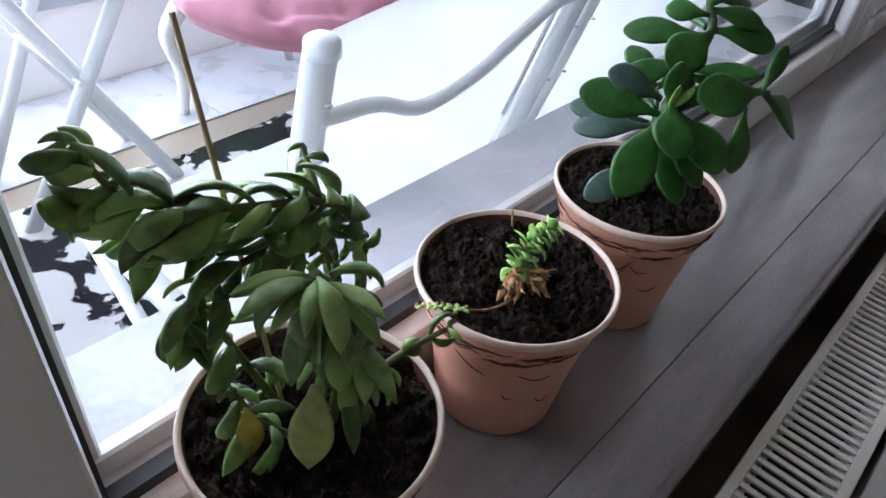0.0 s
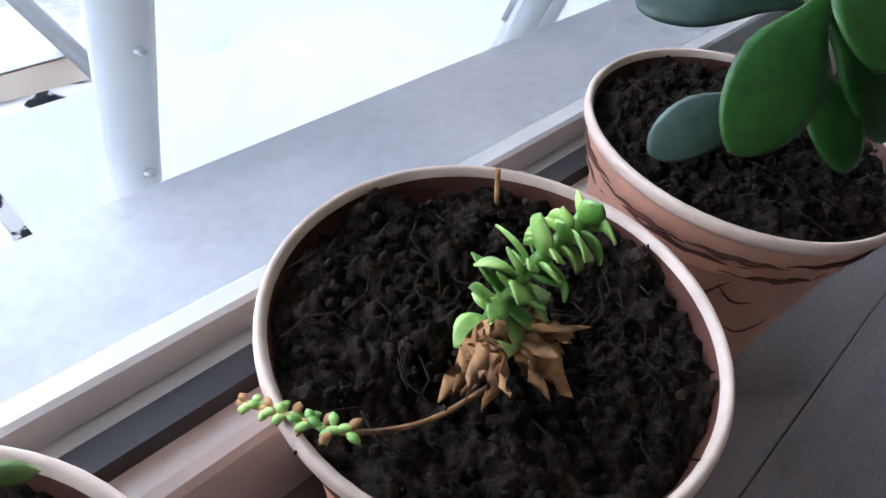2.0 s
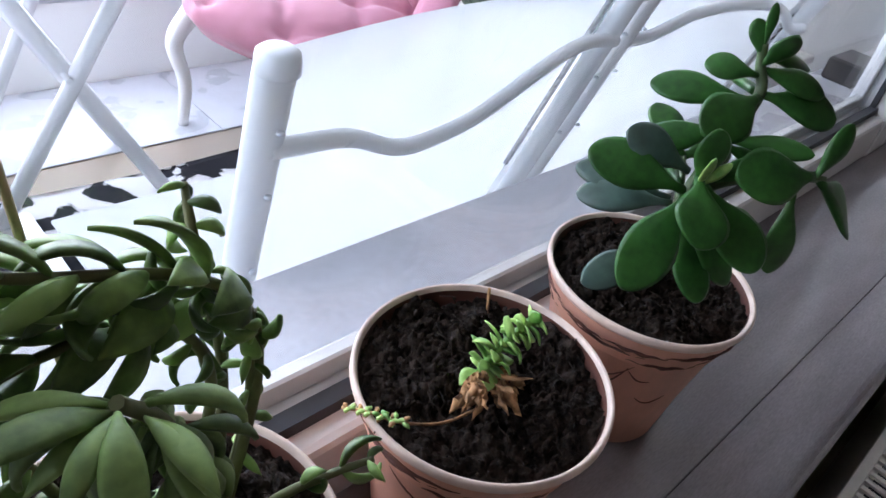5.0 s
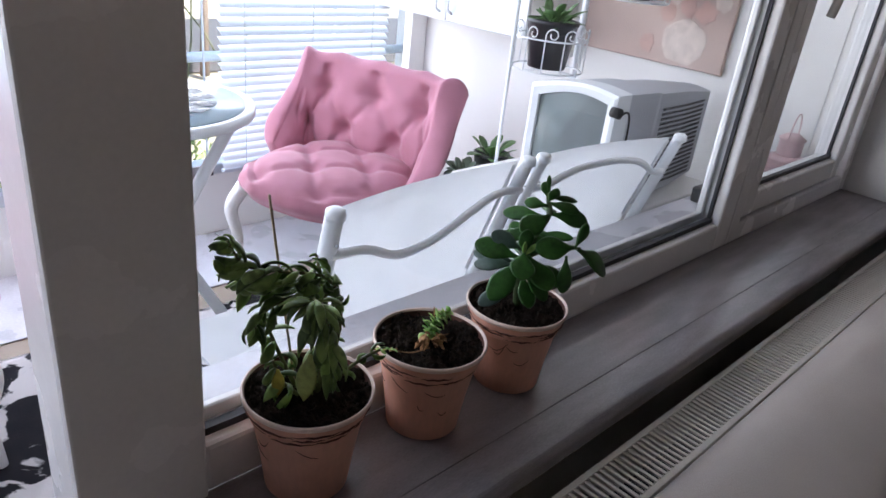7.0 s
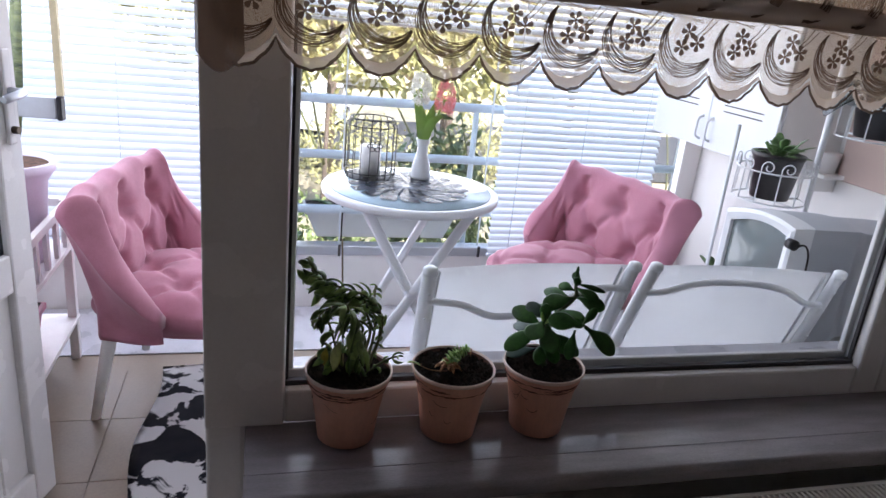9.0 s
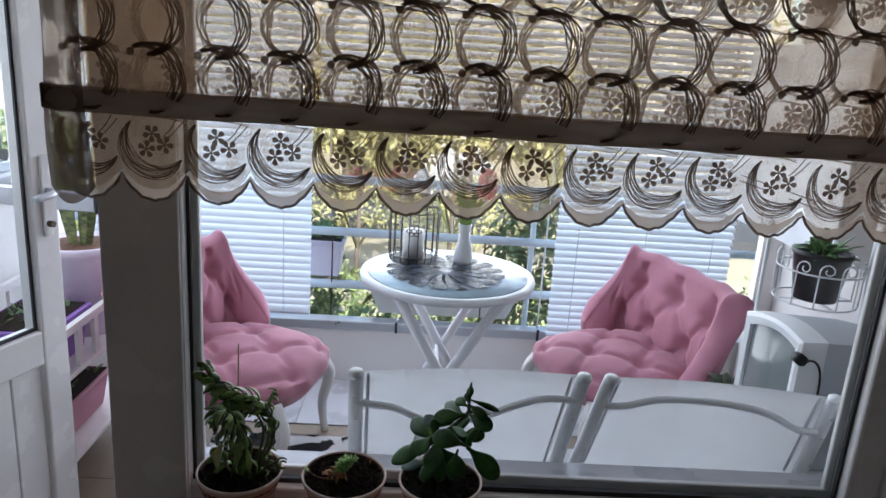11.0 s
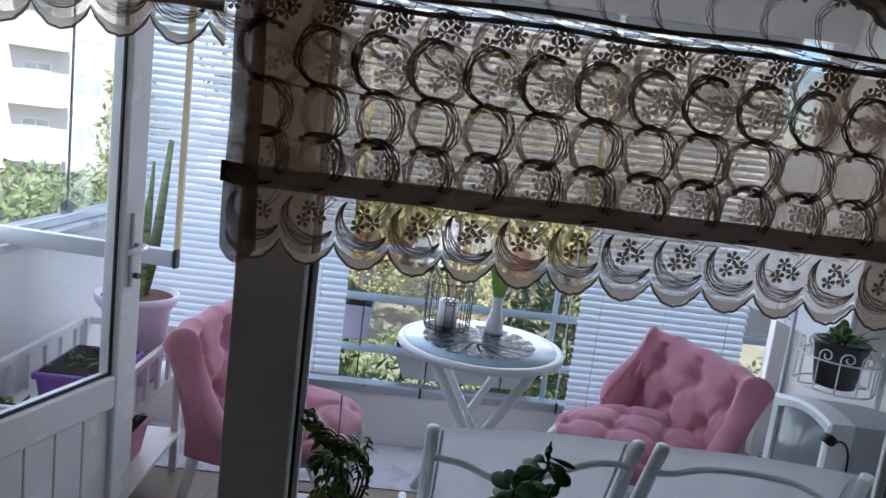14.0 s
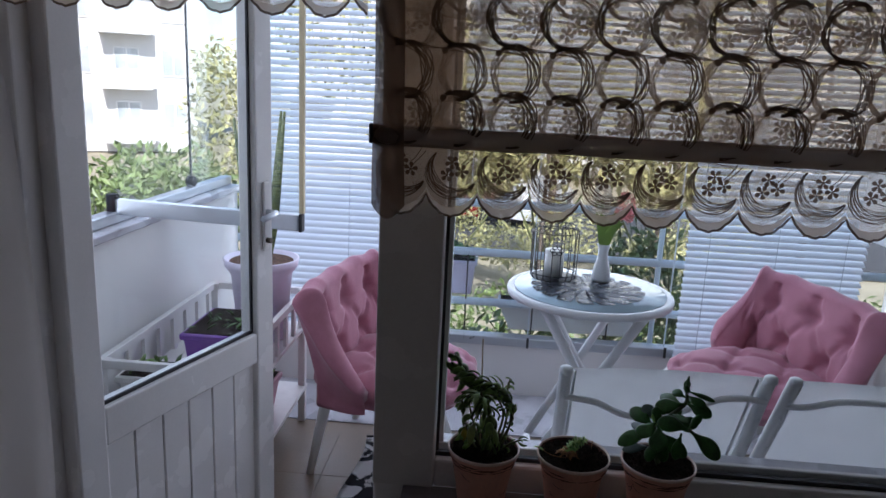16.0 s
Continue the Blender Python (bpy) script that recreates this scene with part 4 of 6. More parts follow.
ye = leaf(bmesh.new(), (-0.040, 0.000, 0.030), (-0.2, -0.4, -1), (-0.5, -1, 0), 0.030, 0.014, 0.0015, 0.4, 0.5)
part("leaf", ye, mat("yellow_leaf", (0.42, 0.36, 0.05), 0.5, var=0.3, scale=40), p1, "yellowed leaf").matrix_local = holder(p1)
part("stick", tube(bmesh.new(), [(-0.008, 0.016, -0.015), (-0.0155, 0.0585, 0.203)], 0.0015, 8), mat("bamboo", (0.42, 0.33, 0.20), 0.6, var=0.2, scale=30), p1, "thin bamboo stick").matrix_local = holder(p1)

# small sprout
p2 = pot("peach plastic pot of dark soil with one small green sprout", 0.2775, -0.0795, 2)
SP = curve_pts([(-0.004, 0.002, -0.004), (0.000, 0.000, 0.010), (0.006, -0.001, 0.019), (0.016, -0.003, 0.027), (0.026, -0.004, 0.033)], 7)
part("stem", tube(bmesh.new(), SP, 0.0026, 7), M_sprout, p2).matrix_local = holder(p2, (-0.0085, -0.0045, -0.004))
rs = random.Random(5)
for k in range(50):
    f = 0.16 + 0.84 * k / 49
    i = min(len(SP) - 2, int(f * (len(SP) - 1)))
    d = (SP[i + 1] - SP[i]).normalized()
    w = Matrix.Rotation(k * 2.4, 3, d) @ d.orthogonal().normalized()
    L = 0.0150 * rs.uniform(0.6, 1.25) * (1 - 0.1 * f)
    part("leaf", leaf(bmesh.new(), SP[i], w + (0.35 + 0.9 * max(0, f - 0.85) * 4) * d, d, L, L * 0.68, 0.0010, rs.uniform(-0.2, 1.4), 0.55, 0.22, 8, 7), M_sprout, p2).matrix_local = holder(p2, (-0.0085, -0.0045, -0.004))
db = bmesh.new()
for k in range(46):
    a = rs.uniform(0, 6.28)
    leaf(db, (-0.004 + rs.uniform(-0.005, 0.006), -0.004 + rs.uniform(-0.004, 0.004), 0.008), 0.75 * away(a, rs.uniform(-0.4, 0.3)) + Vector((-0.15, -0.75, -0.05)), (0, -0.3, 1), rs.uniform(0.012, 0.026), rs.uniform(0.003, 0.0075), 0.0003, rs.uniform(-0.8, 1.6), rs.uniform(0.35, 0.65), 0.2, 7, 4)
for v in db.verts:
    v.co += 0.0022 * noise.noise_vector(v.co * 420)
part("withered_leaves", db, M_dry, p2, "brown withered lower leaves").matrix_local = holder(p2, (-0.0085, -0.0045, -0.004))
WD = curve_pts([(-0.008, -0.012, -0.006), (-0.035, -0.008, -0.005), (-0.056, 0.001, 0.001), (-0.063, 0.016, -0.002), (-0.067, 0.033, -0.012)], 6)
part("runner", tube(bmesh.new(), WD, 0.0009, 6), M_dry, p2, "thin dry runner over the rim").matrix_local = holder(p2, (-0.0085, -0.0045, -0.004))
for k in range(34):
    i = 12 + int((len(WD) - 13) * k / 34)
    a = k * 2.4
    part("leaflet", leaf(bmesh.new(), WD[i], away(a, 0.5), (0, 0, 1), 0.0058 - 0.00006 * k, 0.0030, 0.0006, 0.9, 0.55, 0.2, 5, 5), M_sprout if k % 4 else M_dry, p2).matrix_local = holder(p2, (-0.0085, -0.0045, -0.004))
part("twig", tube(bmesh.new(), [(0.049, 0.040, -0.012), (0.052, 0.046, 0.006)], 0.0011, 5), M_dry, p2).matrix_local = holder(p2, (-0.0085, -0.0045, -0.004))

# jade plant
M_jade_stem = mat("jade_stem", (0.05, 0.085, 0.03), 0.5, var=0.3, scale=60)
p3 = pot("peach plastic pot with a dark green jade plant", 0.448, -0.081, 3)
JS = [
    [(0.000, 0.000, -0.018), (-0.010, -0.002, 0.03), (-0.015, -0.005, 0.066), (0.010, -0.004, 0.094), (0.0375, -0.002, 0.1216), (0.040, 0.006, 0.138), (0.041, 0.010, 0.150)],
    [(-0.015, -0.006, 0.066), (0.002, -0.022, 0.080), (0.018, -0.044, 0.088), (0.032, -0.0562, 0.0926), (0.040, -0.060, 0.092)],
    [(-0.012, -0.003, 0.05), (0.010, 0.012, 0.062), (0.030, 0.024, 0.066)],
]
for j, c in enumerate(JS):
    P = curve_pts(c, 6)
    r0 = 0.0058 if j == 0 else 0.0034
    part("stem", tube(bmesh.new(), P, [r0 * (1 - 0.55 * i / len(P)) for i in range(len(P))], 8), M_jade_stem, p3).matrix_local = holder(p3)
# base, tip, width, kind: 0 green, 1 grey, 2 pale young
JL = [
    ((-0.018, -0.004, 0.068), (-0.058, 0.045, 0.079), 0.033, 0), ((-0.018, 0.000, 0.056), (-0.052, 0.047, 0.045), 0.024, 1), ((-0.014, 0.004, 0.056), (-0.042, 0.060, 0.056), 0.024, 1),
    ((-0.018, -0.006, 0.066), (-0.087, -0.022, 0.033), 0.034, 0), ((-0.020, -0.002, 0.022), (-0.071, 0.010, 0.004), 0.024, 1), ((-0.018, -0.009, 0.080), (-0.054, -0.040, 0.062), 0.036, 0),
    ((-0.012, -0.012, 0.074), (-0.022, -0.064, 0.048), 0.037, 0), ((-0.012, -0.008, 0.054), (-0.004, -0.050, 0.019), 0.026, 0), ((-0.016, -0.008, 0.074), (-0.020, -0.012, 0.112), 0.022, 0),
    ((-0.004, 0.004, 0.074), (-0.036, 0.036, 0.092), 0.027, 1), ((0.020, 0.000, 0.100), (-0.021, 0.034, 0.082), 0.022, 0), ((0.034, -0.056, 0.0926), (-0.021, -0.034, 0.0927), 0.036, 0),
    ((0.032, -0.056, 0.092), (0.0525, -0.059, 0.124), 0.016, 0), ((0.036, -0.058, 0.091), (0.088, -0.082, 0.050), 0.037, 0), ((0.022, -0.052, 0.082), (0.010, -0.0665, 0.034), 0.022, 0),
    ((0.032, 0.000, 0.118), (0.000, 0.051, 0.112), 0.025, 0), ((0.036, -0.003, 0.121), (-0.020, -0.004, 0.108), 0.034, 0), ((0.040, -0.003, 0.122), (0.074, -0.042, 0.115), 0.030, 0),
    ((0.038, 0.002, 0.122), (0.080, 0.032, 0.112), 0.028, 0), ((0.010, -0.006, 0.094), (0.044, -0.034, 0.078), 0.022, 0), ((0.012, 0.000, 0.096), (0.030, -0.050, 0.104), 0.016, 0),
    ((0.040, 0.008, 0.142), (0.0415, 0.020, 0.162), 0.015, 0), ((0.040, 0.009, 0.148), (0.0406, 0.0124, 0.174), 0.007, 0), ((0.040, 0.008, 0.144), (0.090, -0.010, 0.1326), 0.012, 0),
    ((0.040, 0.006, 0.138), (0.032, -0.012, 0.160), 0.016, 0), ((0.040, 0.006, 0.136), (0.066, -0.030, 0.128), 0.020, 0), ((0.038, 0.004, 0.132), (0.018, 0.030, 0.132), 0.020, 0),
    ((0.000, 0.006, 0.060), (0.046, 0.048, 0.056), 0.030, 0), ((0.030, 0.024, 0.066), (0.072, 0.012, 0.072), 0.030, 0), ((-0.006, -0.008, 0.060), (0.034, -0.052, 0.032), 0.030, 0),
    ((0.028, 0.024, 0.066), (0.040, 0.062, 0.086), 0.026, 0), ((-0.010, 0.000, 0.045), (0.036, -0.012, 0.018), 0.028, 0), ((-0.008, -0.004, 0.040), (-0.034, -0.046, 0.016), 0.026, 0),
    ((-0.017, -0.008, 0.072), (-0.030, -0.020, 0.098), 0.007, 2), ((-0.017, -0.008, 0.072), (-0.008, -0.022, 0.092), 0.008, 2), ((-0.010, -0.010, 0.074), (0.014, -0.030, 0.092), 0.014, 0),
]
for b, e, W, kind in JL:
    b, e = Vector(b), Vector(e)
    d = e - b
    up = Vector((-0.35, -0.5, 0.75)) + 0.35 * Vector((d.x, d.y, 0)).normalized()
    part("leaf", leaf(bmesh.new(), b, d + Vector((0, 0, 0.08 * d.length)), up, d.length * 1.02, W, 0.0036 if W > 0.01 else 0.0015, 0.22, 0.62, 0.5, 13, 10), (M_leaf, M_leafgrey, M_sprout)[kind], p3).matrix_local = holder(p3)

# ---- curtains ----
YL, STEP, X0, X1 = -0.18, 0.0890, -0.127, 2.02


def ribbon(bm, pts, w, y):
    """A flat stitched line in the curtain's plane; pts are (x, z)."""
    prev = None
    for i, (x, z) in enumerate(pts):
        ax, az = pts[max(i - 1, 0)]
        bx, bz = pts[min(i + 1, len(pts) - 1)]
        l = math.hypot(bx - ax, bz - az) or 1
        nx, nz = -(bz - az) / l, (bx - ax) / l
        ww = w[i] if isinstance(w, list) else w
        cur = (bm.verts.new((x - nx * ww, y, z - nz * ww)), bm.verts.new((x + nx * ww, y, z + nz * ww)))
        if prev:
            bm.faces.new((prev[0], prev[1], cur[1], cur[0]))
        prev = cur


def flower(bm, x, z, r, y, turn):
    for k in range(5):
        a = turn + 2 * math.pi * k / 5
        pts = []
        for b, q in ((0.0, 0.08), (-0.46, 0.62), (-0.36, 0.92), (0.0, 1.05), (0.36, 0.92), (0.46, 0.62)):
            pts.append(bm.verts.new((x + r * q * math.cos(a + b), y, z + r * q * math.sin(a + b))))
        bm.faces.new(pts)
    v = [bm.verts.new((x + r * 0.2 * math.cos(c), y, z + r * 0.2 * math.sin(c))) for c in (2 * math.pi * i / 6 for i in range(6))]
    bm.faces.new(v)


def strand(bm, cx, cz, r, a0, a1, y, seed, n=4, wid=0.0011, spread=0.2, sx=1.0):
    """Crescent of several wandering threads."""
    q = random.Random(seed)
    for s in range(n):
        ph, o = q.uniform(0, 6.28), (s / max(1, n - 1) - 0.5)
        pts = []
        for i in range(19):
            t = i / 18
            a = a0 + (a1 - a0) * t
            rr = r * (1 + spread * o * math.sin(math.pi * t) + (0.025 if sx == 1 else 0.045) * math.sin(ph + (11 if sx == 1 else 19) * t))
            pts.append((cx + sx * rr * math.cos(a) + r * 0.10 * o * math.sin(math.pi * t), cz + rr * math.sin(a)))
        ribbon(bm, pts, wid, y - 0.0002 * s)


def dot(bm, x, z, r, y):
    bm.faces.new([bm.verts.new((x + r * math.cos(c), y, z + r * math.sin(c))) for c in (2 * math.pi * i / 8 for i in range(8))])


def scallop(x, phase, depth=0.036):
    """How far the hem hangs at x."""
    f = ((x - phase) / STEP) % 1.0
    return depth * (1 - abs(2 * f - 1) ** 2.2) + 0.003 * abs(math.sin(f * 5 * math.pi))


def skirt(parent, xa, xb, ztop, zj, y, phase):
    """Hem with scallops: tulle, stitched band, dark edge, crescents and flowers."""
    n = int((xb - xa) / STEP * 14)
    tb, bb, eb = bmesh.new(), bmesh.new(), bmesh.new()
    wav = lambda x: 0.004 * math.sin(x * 23)
    surface(tb, n, 4, lambda u, v: (xa + (xb - xa) * u, y + wav(xa + (xb - xa) * u), ztop - (ztop - zj + scallop(xa + (xb - xa) * u, phase) - 0.012) * v))
    part("tulle", tb, M_lace, parent)
    surface(bb, n, 2, lambda u, v: (xa + (xb - xa) * u, y + wav(xa + (xb - xa) * u) - 0.0006, zj - scallop(xa + (xb - xa) * u, phase) + 0.014 * (1 - v) * (0.4 + 18 * scallop(xa + (xb - xa) * u, phase))))
    part("band", bb, M_embl, parent, "dense stitched scallop band")
    ribbon(eb, [(xa + (xb - xa) * i / n, zj - scallop(xa + (xb - xa) * i / n, phase)) for i in range(n + 1)], 0.0021, y - 0.005)
    k = 0
    x = phase
    while x < xb - 0.02:
        if x > xa - 0.01:
            c = x + STEP / 2
            strand(eb, c + 0.003, zj + 0.044, 0.0425, math.radians(140), math.radians(328), y - 0.004, k, 13, 0.0006, 0.58)
            for dx, dz in ((-0.001, 0.056), (0.016, 0.041), (-0.009, 0.034)):
                flower(eb, c + dx, zj + dz, 0.0122, y - 0.0045, k + dx * 90)
            ribbon(eb, [(c + 0.014, zj + 0.052), (c + 0.024, zj + 0.062), (c + 0.034, zj + 0.078)], 0.0007, y - 0.004)
            ribbon(eb, [(c + 0.020, zj + 0.050), (c + 0.030, zj + 0.060), (c + 0.042, zj + 0.074)], 0.0007, y - 0.004)
        x += STEP
        k += 1
    tagged(part("embroidery", eb, M_embr, parent, "dark brown embroidered crescents and flowers"), kind="stuff")


def field(parent, xa, xb, za, zb, y, shift, seed, flip=0, thread=None, rows=None, cloth=None, threads=9, wid=0.0009):
    """Tulle with rows of scrolls and flowers."""
    tb, eb = bmesh.new(), bmesh.new()
    n = int((xb - xa) * 50)
    surface(tb, n, 6, lambda u, v: (xa + (xb - xa) * u, y + 0.004 * math.sin((xa + (xb - xa) * u) * 19 + 4 * v), za + (zb - za) * v))
    part("tulle", tb, cloth or M_lace, parent)
    if not rows:
        n = max(1, int(round((zb - za) / 0.088)))
        rows = [(za + (zb - za) * (j + 0.5) / n, "()"[(j + flip) % 2]) for j in range(n)]
    h = 0.0445
    for zc, kind in rows:
        x = X0 + shift
        k = 0
        while x < xb - 0.05:
            c = x + STEP / 2
            if x > xa - 0.004 and "(" in kind:       # arc bulging to -x, ends in a bead
                strand(eb, c, zc, h, math.radians(62), math.radians(258), y - 0.005, seed + k, threads, wid, 0.40, 0.90)
                for o in (-0.0015, 0.0015):
                    ribbon(eb, [(c - 0.018 + o, zc - h * 0.86 - o), (c + 0.008, zc - h * 0.99 - 0.8 * o), (c + 0.5 * STEP, zc - h * 1.12 + o), (c + 0.80 * STEP, zc - h * 1.16 - o), (c + STEP + 0.026, zc - h * 1.30 + o)], 0.0007, y - 0.005)
                dot(eb, c + 0.020, zc + h * 0.84, 0.0055, y - 0.0055)
            if x > xa - 0.004 and ")" in kind:
                strand(eb, c, zc, h, math.radians(118), math.radians(-90), y - 0.005, seed + k, threads, wid, 0.40, 0.90)
                dot(eb, c - 0.022, zc + h * 0.76, 0.0055, y - 0.0055)
            if x > xa - 0.004 and "*" in kind:       # cluster of flowers
                for dx, dz in ((0.004, 0.014), (0.022, 0.013), (0.026, -0.006), (0.007, -0.005), (-0.011, -0.016), (0.036, 0.004)):
                    flower(eb, c + dx, zc + dz, 0.0124, y - 0.0045 - 0.0003 * abs(dz) * 90, k + dz * 40)
                ribbon(eb, [(c + 0.03, zc + 0.01), (c + 0.042, zc + 0.022), (c + 0.05, zc + 0.038)], 0.0008, y - 0.004)
            x += STEP
            k += 1
    tagged(part("embroidery", eb, thread or M_embr, parent, "dark brown embroidered scrolls and flowers"), kind="stuff")


lb_ = thing("lace_blind", "raised beige tulle blind with brown embroidery and a scalloped hem", "lace blind")
skirt(lb_, X0, X1, 1.452, 1.366, YL, X0)
field(lb_, X0, X1, 1.475, 1.745, YL - 0.006, 0.0, 100, rows=[(1.728, "*"), (1.662, "("), (1.573, ")"), (1.497, ")")])
field(lb_, X0 + 0.01, X1, 1.475, 1.745, YL + 0.03, 0.012, 300, 1, M_embf, rows=[(1.715, "("), (1.66, ")*"), (1.575, "("), (1.495, "(*")])
field(lb_, X0 + 0.03, X1, 1.765, 2.27, YL + 0.012, 0.02, 500, rows=[(1.812, "("), (1.872, "*"), (1.93, ")"), (2.05, "("), (2.11, "*"), (2.17, ")")], cloth=M_thin, threads=5, wid=0.0006)
M_fold = sheer_mat("folded_tulle", (0.36, 0.29, 0.24), 0.02)
M_edge = sheer_mat("brown_edge", (0.12, 0.075, 0.052), 0.10)
part("bottom_bar", tube(bmesh.new(), [(X0 - 0.004 + (X1 - X0) * i / 30, YL + 0.004, 1.462 + 0.001 * math.sin(i * 1.7)) for i in range(31)], 0.0185, 10), M_fold, lb_, "bar in a doubled dark pocket")
for z in (1.750, 1.772):
    part("hem_cord", tube(bmesh.new(), [(X0 + (X1 - X0) * i / 40, YL - 0.003, z + 0.003 * math.sin(i * 0.9)) for i in range(41)], 0.0045, 6), M_embr, lb_)
part("top_rail", B(X0, X1, YL - 0.02, YL + 0.03, 2.27, 2.31, bev=0.004), M_pvc, lb_)
el = bmesh.new()
surface(el, 10, 14, lambda u, v: (X0 - 0.006 + (0.058 - 0.012 * v) * u, YL - 0.012 - 0.006 * math.sin(9 * v + 5 * u), 1.342 + 0.41 * v - (0.024 if v == 0 else 0) * math.sin(math.pi * u)))
part("folded_edge", el, M_edge, lb_, "doubled brown side edge")
part("edge_clip", B(X0 - 0.014, X0 - 0.004, YL - 0.01, YL + 0.01, 1.448, 1.482, bev=0.002), M_dark, lb_)

ld = thing("lace_blind", "raised beige tulle blind over the balcony door", "lace blind")
skirt(ld, -1.08, -0.145, 1.775, 1.690, -0.2, -1.08 + 0.02)
field(ld, -1.08, -0.145, 1.78, 2.27, -0.205, 0.0, 700)
field(ld, -1.08, -0.145, 1.78, 2.0, -0.17, 0.03, 800)
part("top_rail", B(-1.08, -0.145, -0.22, -0.17, 2.27, 2.31, bev=0.004), M_pvc, ld)


def swag(label, xa, xb, hem, y, folds, seed, cloth):
    """A sheer drape hung from the rod, its lower edge along hem (points of x and z)."""
    c = thing("sheer_curtain", label, "curtain")
    H = curve_pts([(x, 0, z) for x, z in hem], 10)
    cb = bmesh.new()

    def at(u, v):
        i = min(len(H) - 2, int(u * (len(H) - 1)))
        h = H[i].lerp(H[i + 1], u * (len(H) - 1) - i)
        x = (xa + (xb - xa) * u) * (1 - v) + h.x * v
        z = 2.44 * (1 - v) + h.z * v
        return (x, y + 0.040 * math.sin(folds * 1.6 * v * 6.28 + 3 * u + seed) * (0.3 + v) + 0.01 * math.sin(26 * u + seed), z)
    surface(cb, 60, 40, at)
    part("drape", cb, cloth, c)
    for k, v in enumerate((0.50, 0.60, 0.70, 0.78, 0.85, 0.92)):
        part("fold", tube(bmesh.new(), [Vector(at(i / 40, v + 0.02 * math.sin(k + 4 * i / 40))) + Vector((0, -0.012, 0)) for i in range(41)], [0.002 + (0.003 + 0.004 * (k % 3)) * math.sin(math.pi * i / 40) ** 0.6 for i in range(41)], 7, flat=0.4), cloth, c)
    part("hem", tube(bmesh.new(), [Vector(at(i / 50, 1.0)) + Vector((0, -0.003, 0)) for i in range(51)], 0.0042, 6), M_hem, c, "brown corded hem")
    hb = bmesh.new()
    surface(hb, 50, 2, lambda u, v: Vector(at(u, 1.0)) + Vector((0, -0.004, 0.035 * v + 0.006 * abs(math.sin(30 * u)))))
    part("border", hb, M_swag, c, "doubled border")
    return c


swag("dark sheer drape gathered over the door", -1.2, -0.10, [(-1.2, 1.85), (-0.85, 1.765), (-0.5, 1.722), (-0.25, 1.70), (-0.125, 1.70)], -0.25, 4.5, 1, M_swagd)
swag("dark sheer drape sweeping over the window", -0.22, 0.62, [(-0.14, 1.70), (0.03, 1.735), (0.144, 1.765), (0.22, 1.82), (0.303, 1.896), (0.385, 1.952), (0.50, 2.10)], -0.35, 3.5, 2, M_swag)
swag("dark sheer drape sweeping to the far side of the window", 0.45, 2.1, [(0.48, 2.10), (0.543, 1.967), (0.587, 1.90), (0.682, 1.842), (0.72, 1.79), (0.83, 1.762), (1.5, 1.70)], -0.35, 3.5, 5, M_swagd)
solid("curtain_rod", tube(bmesh.new(), [(-1.5, -0.262, 2.455), (2.6, -0.262, 2.455)], 0.013, 12), M_alu, "grey metal curtain rod", "curtain rod")


def side_curtain(label, x0, x1, y, z0, z1, folds, ruff):
    c = thing("curtain", label, "curtain")
    cb = bmesh.new()

    def at(u, v):
        k = 1 - 0.25 * math.sin(math.pi * v) * ruff
        x = x0 + (x1 - x0) * (1 - (1 - u) * k)
        return (x + 0.02 * ruff * math.sin(13 * v + 2 * u), y + 0.035 * math.sin(folds * 6.28 * u + 1.4 * math.sin(5 * v)) + 0.02 * ruff * math.sin(23 * v + 6 * u), z0 + (z1 - z0) * v)
    surface(cb, 90, 60, at)
    bmesh.ops.solidify(cb, geom=cb.faces[:], thickness=0.001)
    part("drape", cb, M_satin, c)
    fb = bmesh.new()
    surface(fb, 8, 140, lambda u, v: Vector(at(0.0, v)) + Vector((-0.045 * u * (1 if ruff > 0.5 else 0.3), 0.022 * u * math.sin(v * 75) - 0.01, 0.012 * u * math.sin(v * 60 + 1))))
    part("frill", fb, M_satin, c, "ruffled white edge")


side_curtain("pale satin curtain with a frilled edge, gathered beside the window", 1.71, 2.5, -0.30, 0.05, 2.44, 5, 1.0)
side_curtain("pale curtain hanging beside the balcony door", -1.75, -0.67, -0.36, 0.05, 2.44, 6, 0.2)

# ---- east end of the balcony ----
cab = thing("wall_cabinet", "white two-door wall cabinet with arched handles", "cabinet", (1.80, 1.08, 0.96))
part("body", B(0.018, 0.30, 0, 0.86, 0, 0.75, bev=0.002), M_whitewood, cab)
for y0, y1 in ((0.003, 0.428), (0.432, 0.857)):
    d = part("door", B(0, 0.017, y0, y1, 0.003, 0.747, bev=0.003), M_white, cab)
    hy = 0.395 if y0 < 0.1 else 0.465
    part("handle", tube(bmesh.new(), curve_pts([(0.0, hy, 0.035), (-0.024, hy, 0.05), (-0.026, hy, 0.085), (-0.024, hy, 0.12), (0.0, hy, 0.135)], 4), 0.0055, 8), M_white, d)
    for z in (0.17, 0.195):
        part("groove", B(-0.0012, 0.0, y0 + 0.09, y1 - 0.09, z, z + 0.005), M_seal, d, "dark grooved line")

pic = thing("wall_picture", "rose-beige canvas print of pale flowers in a white vase", "picture", (2.098, 0.44, 0.95))
part("canvas", B(-0.02, 0, 0, 0.60, 0, 0.62, bev=0.003), mat("rose_beige_canvas", (0.55, 0.42, 0.37), 0.8, var=0.14, scale=7, bump=0.15, fine=900), pic)


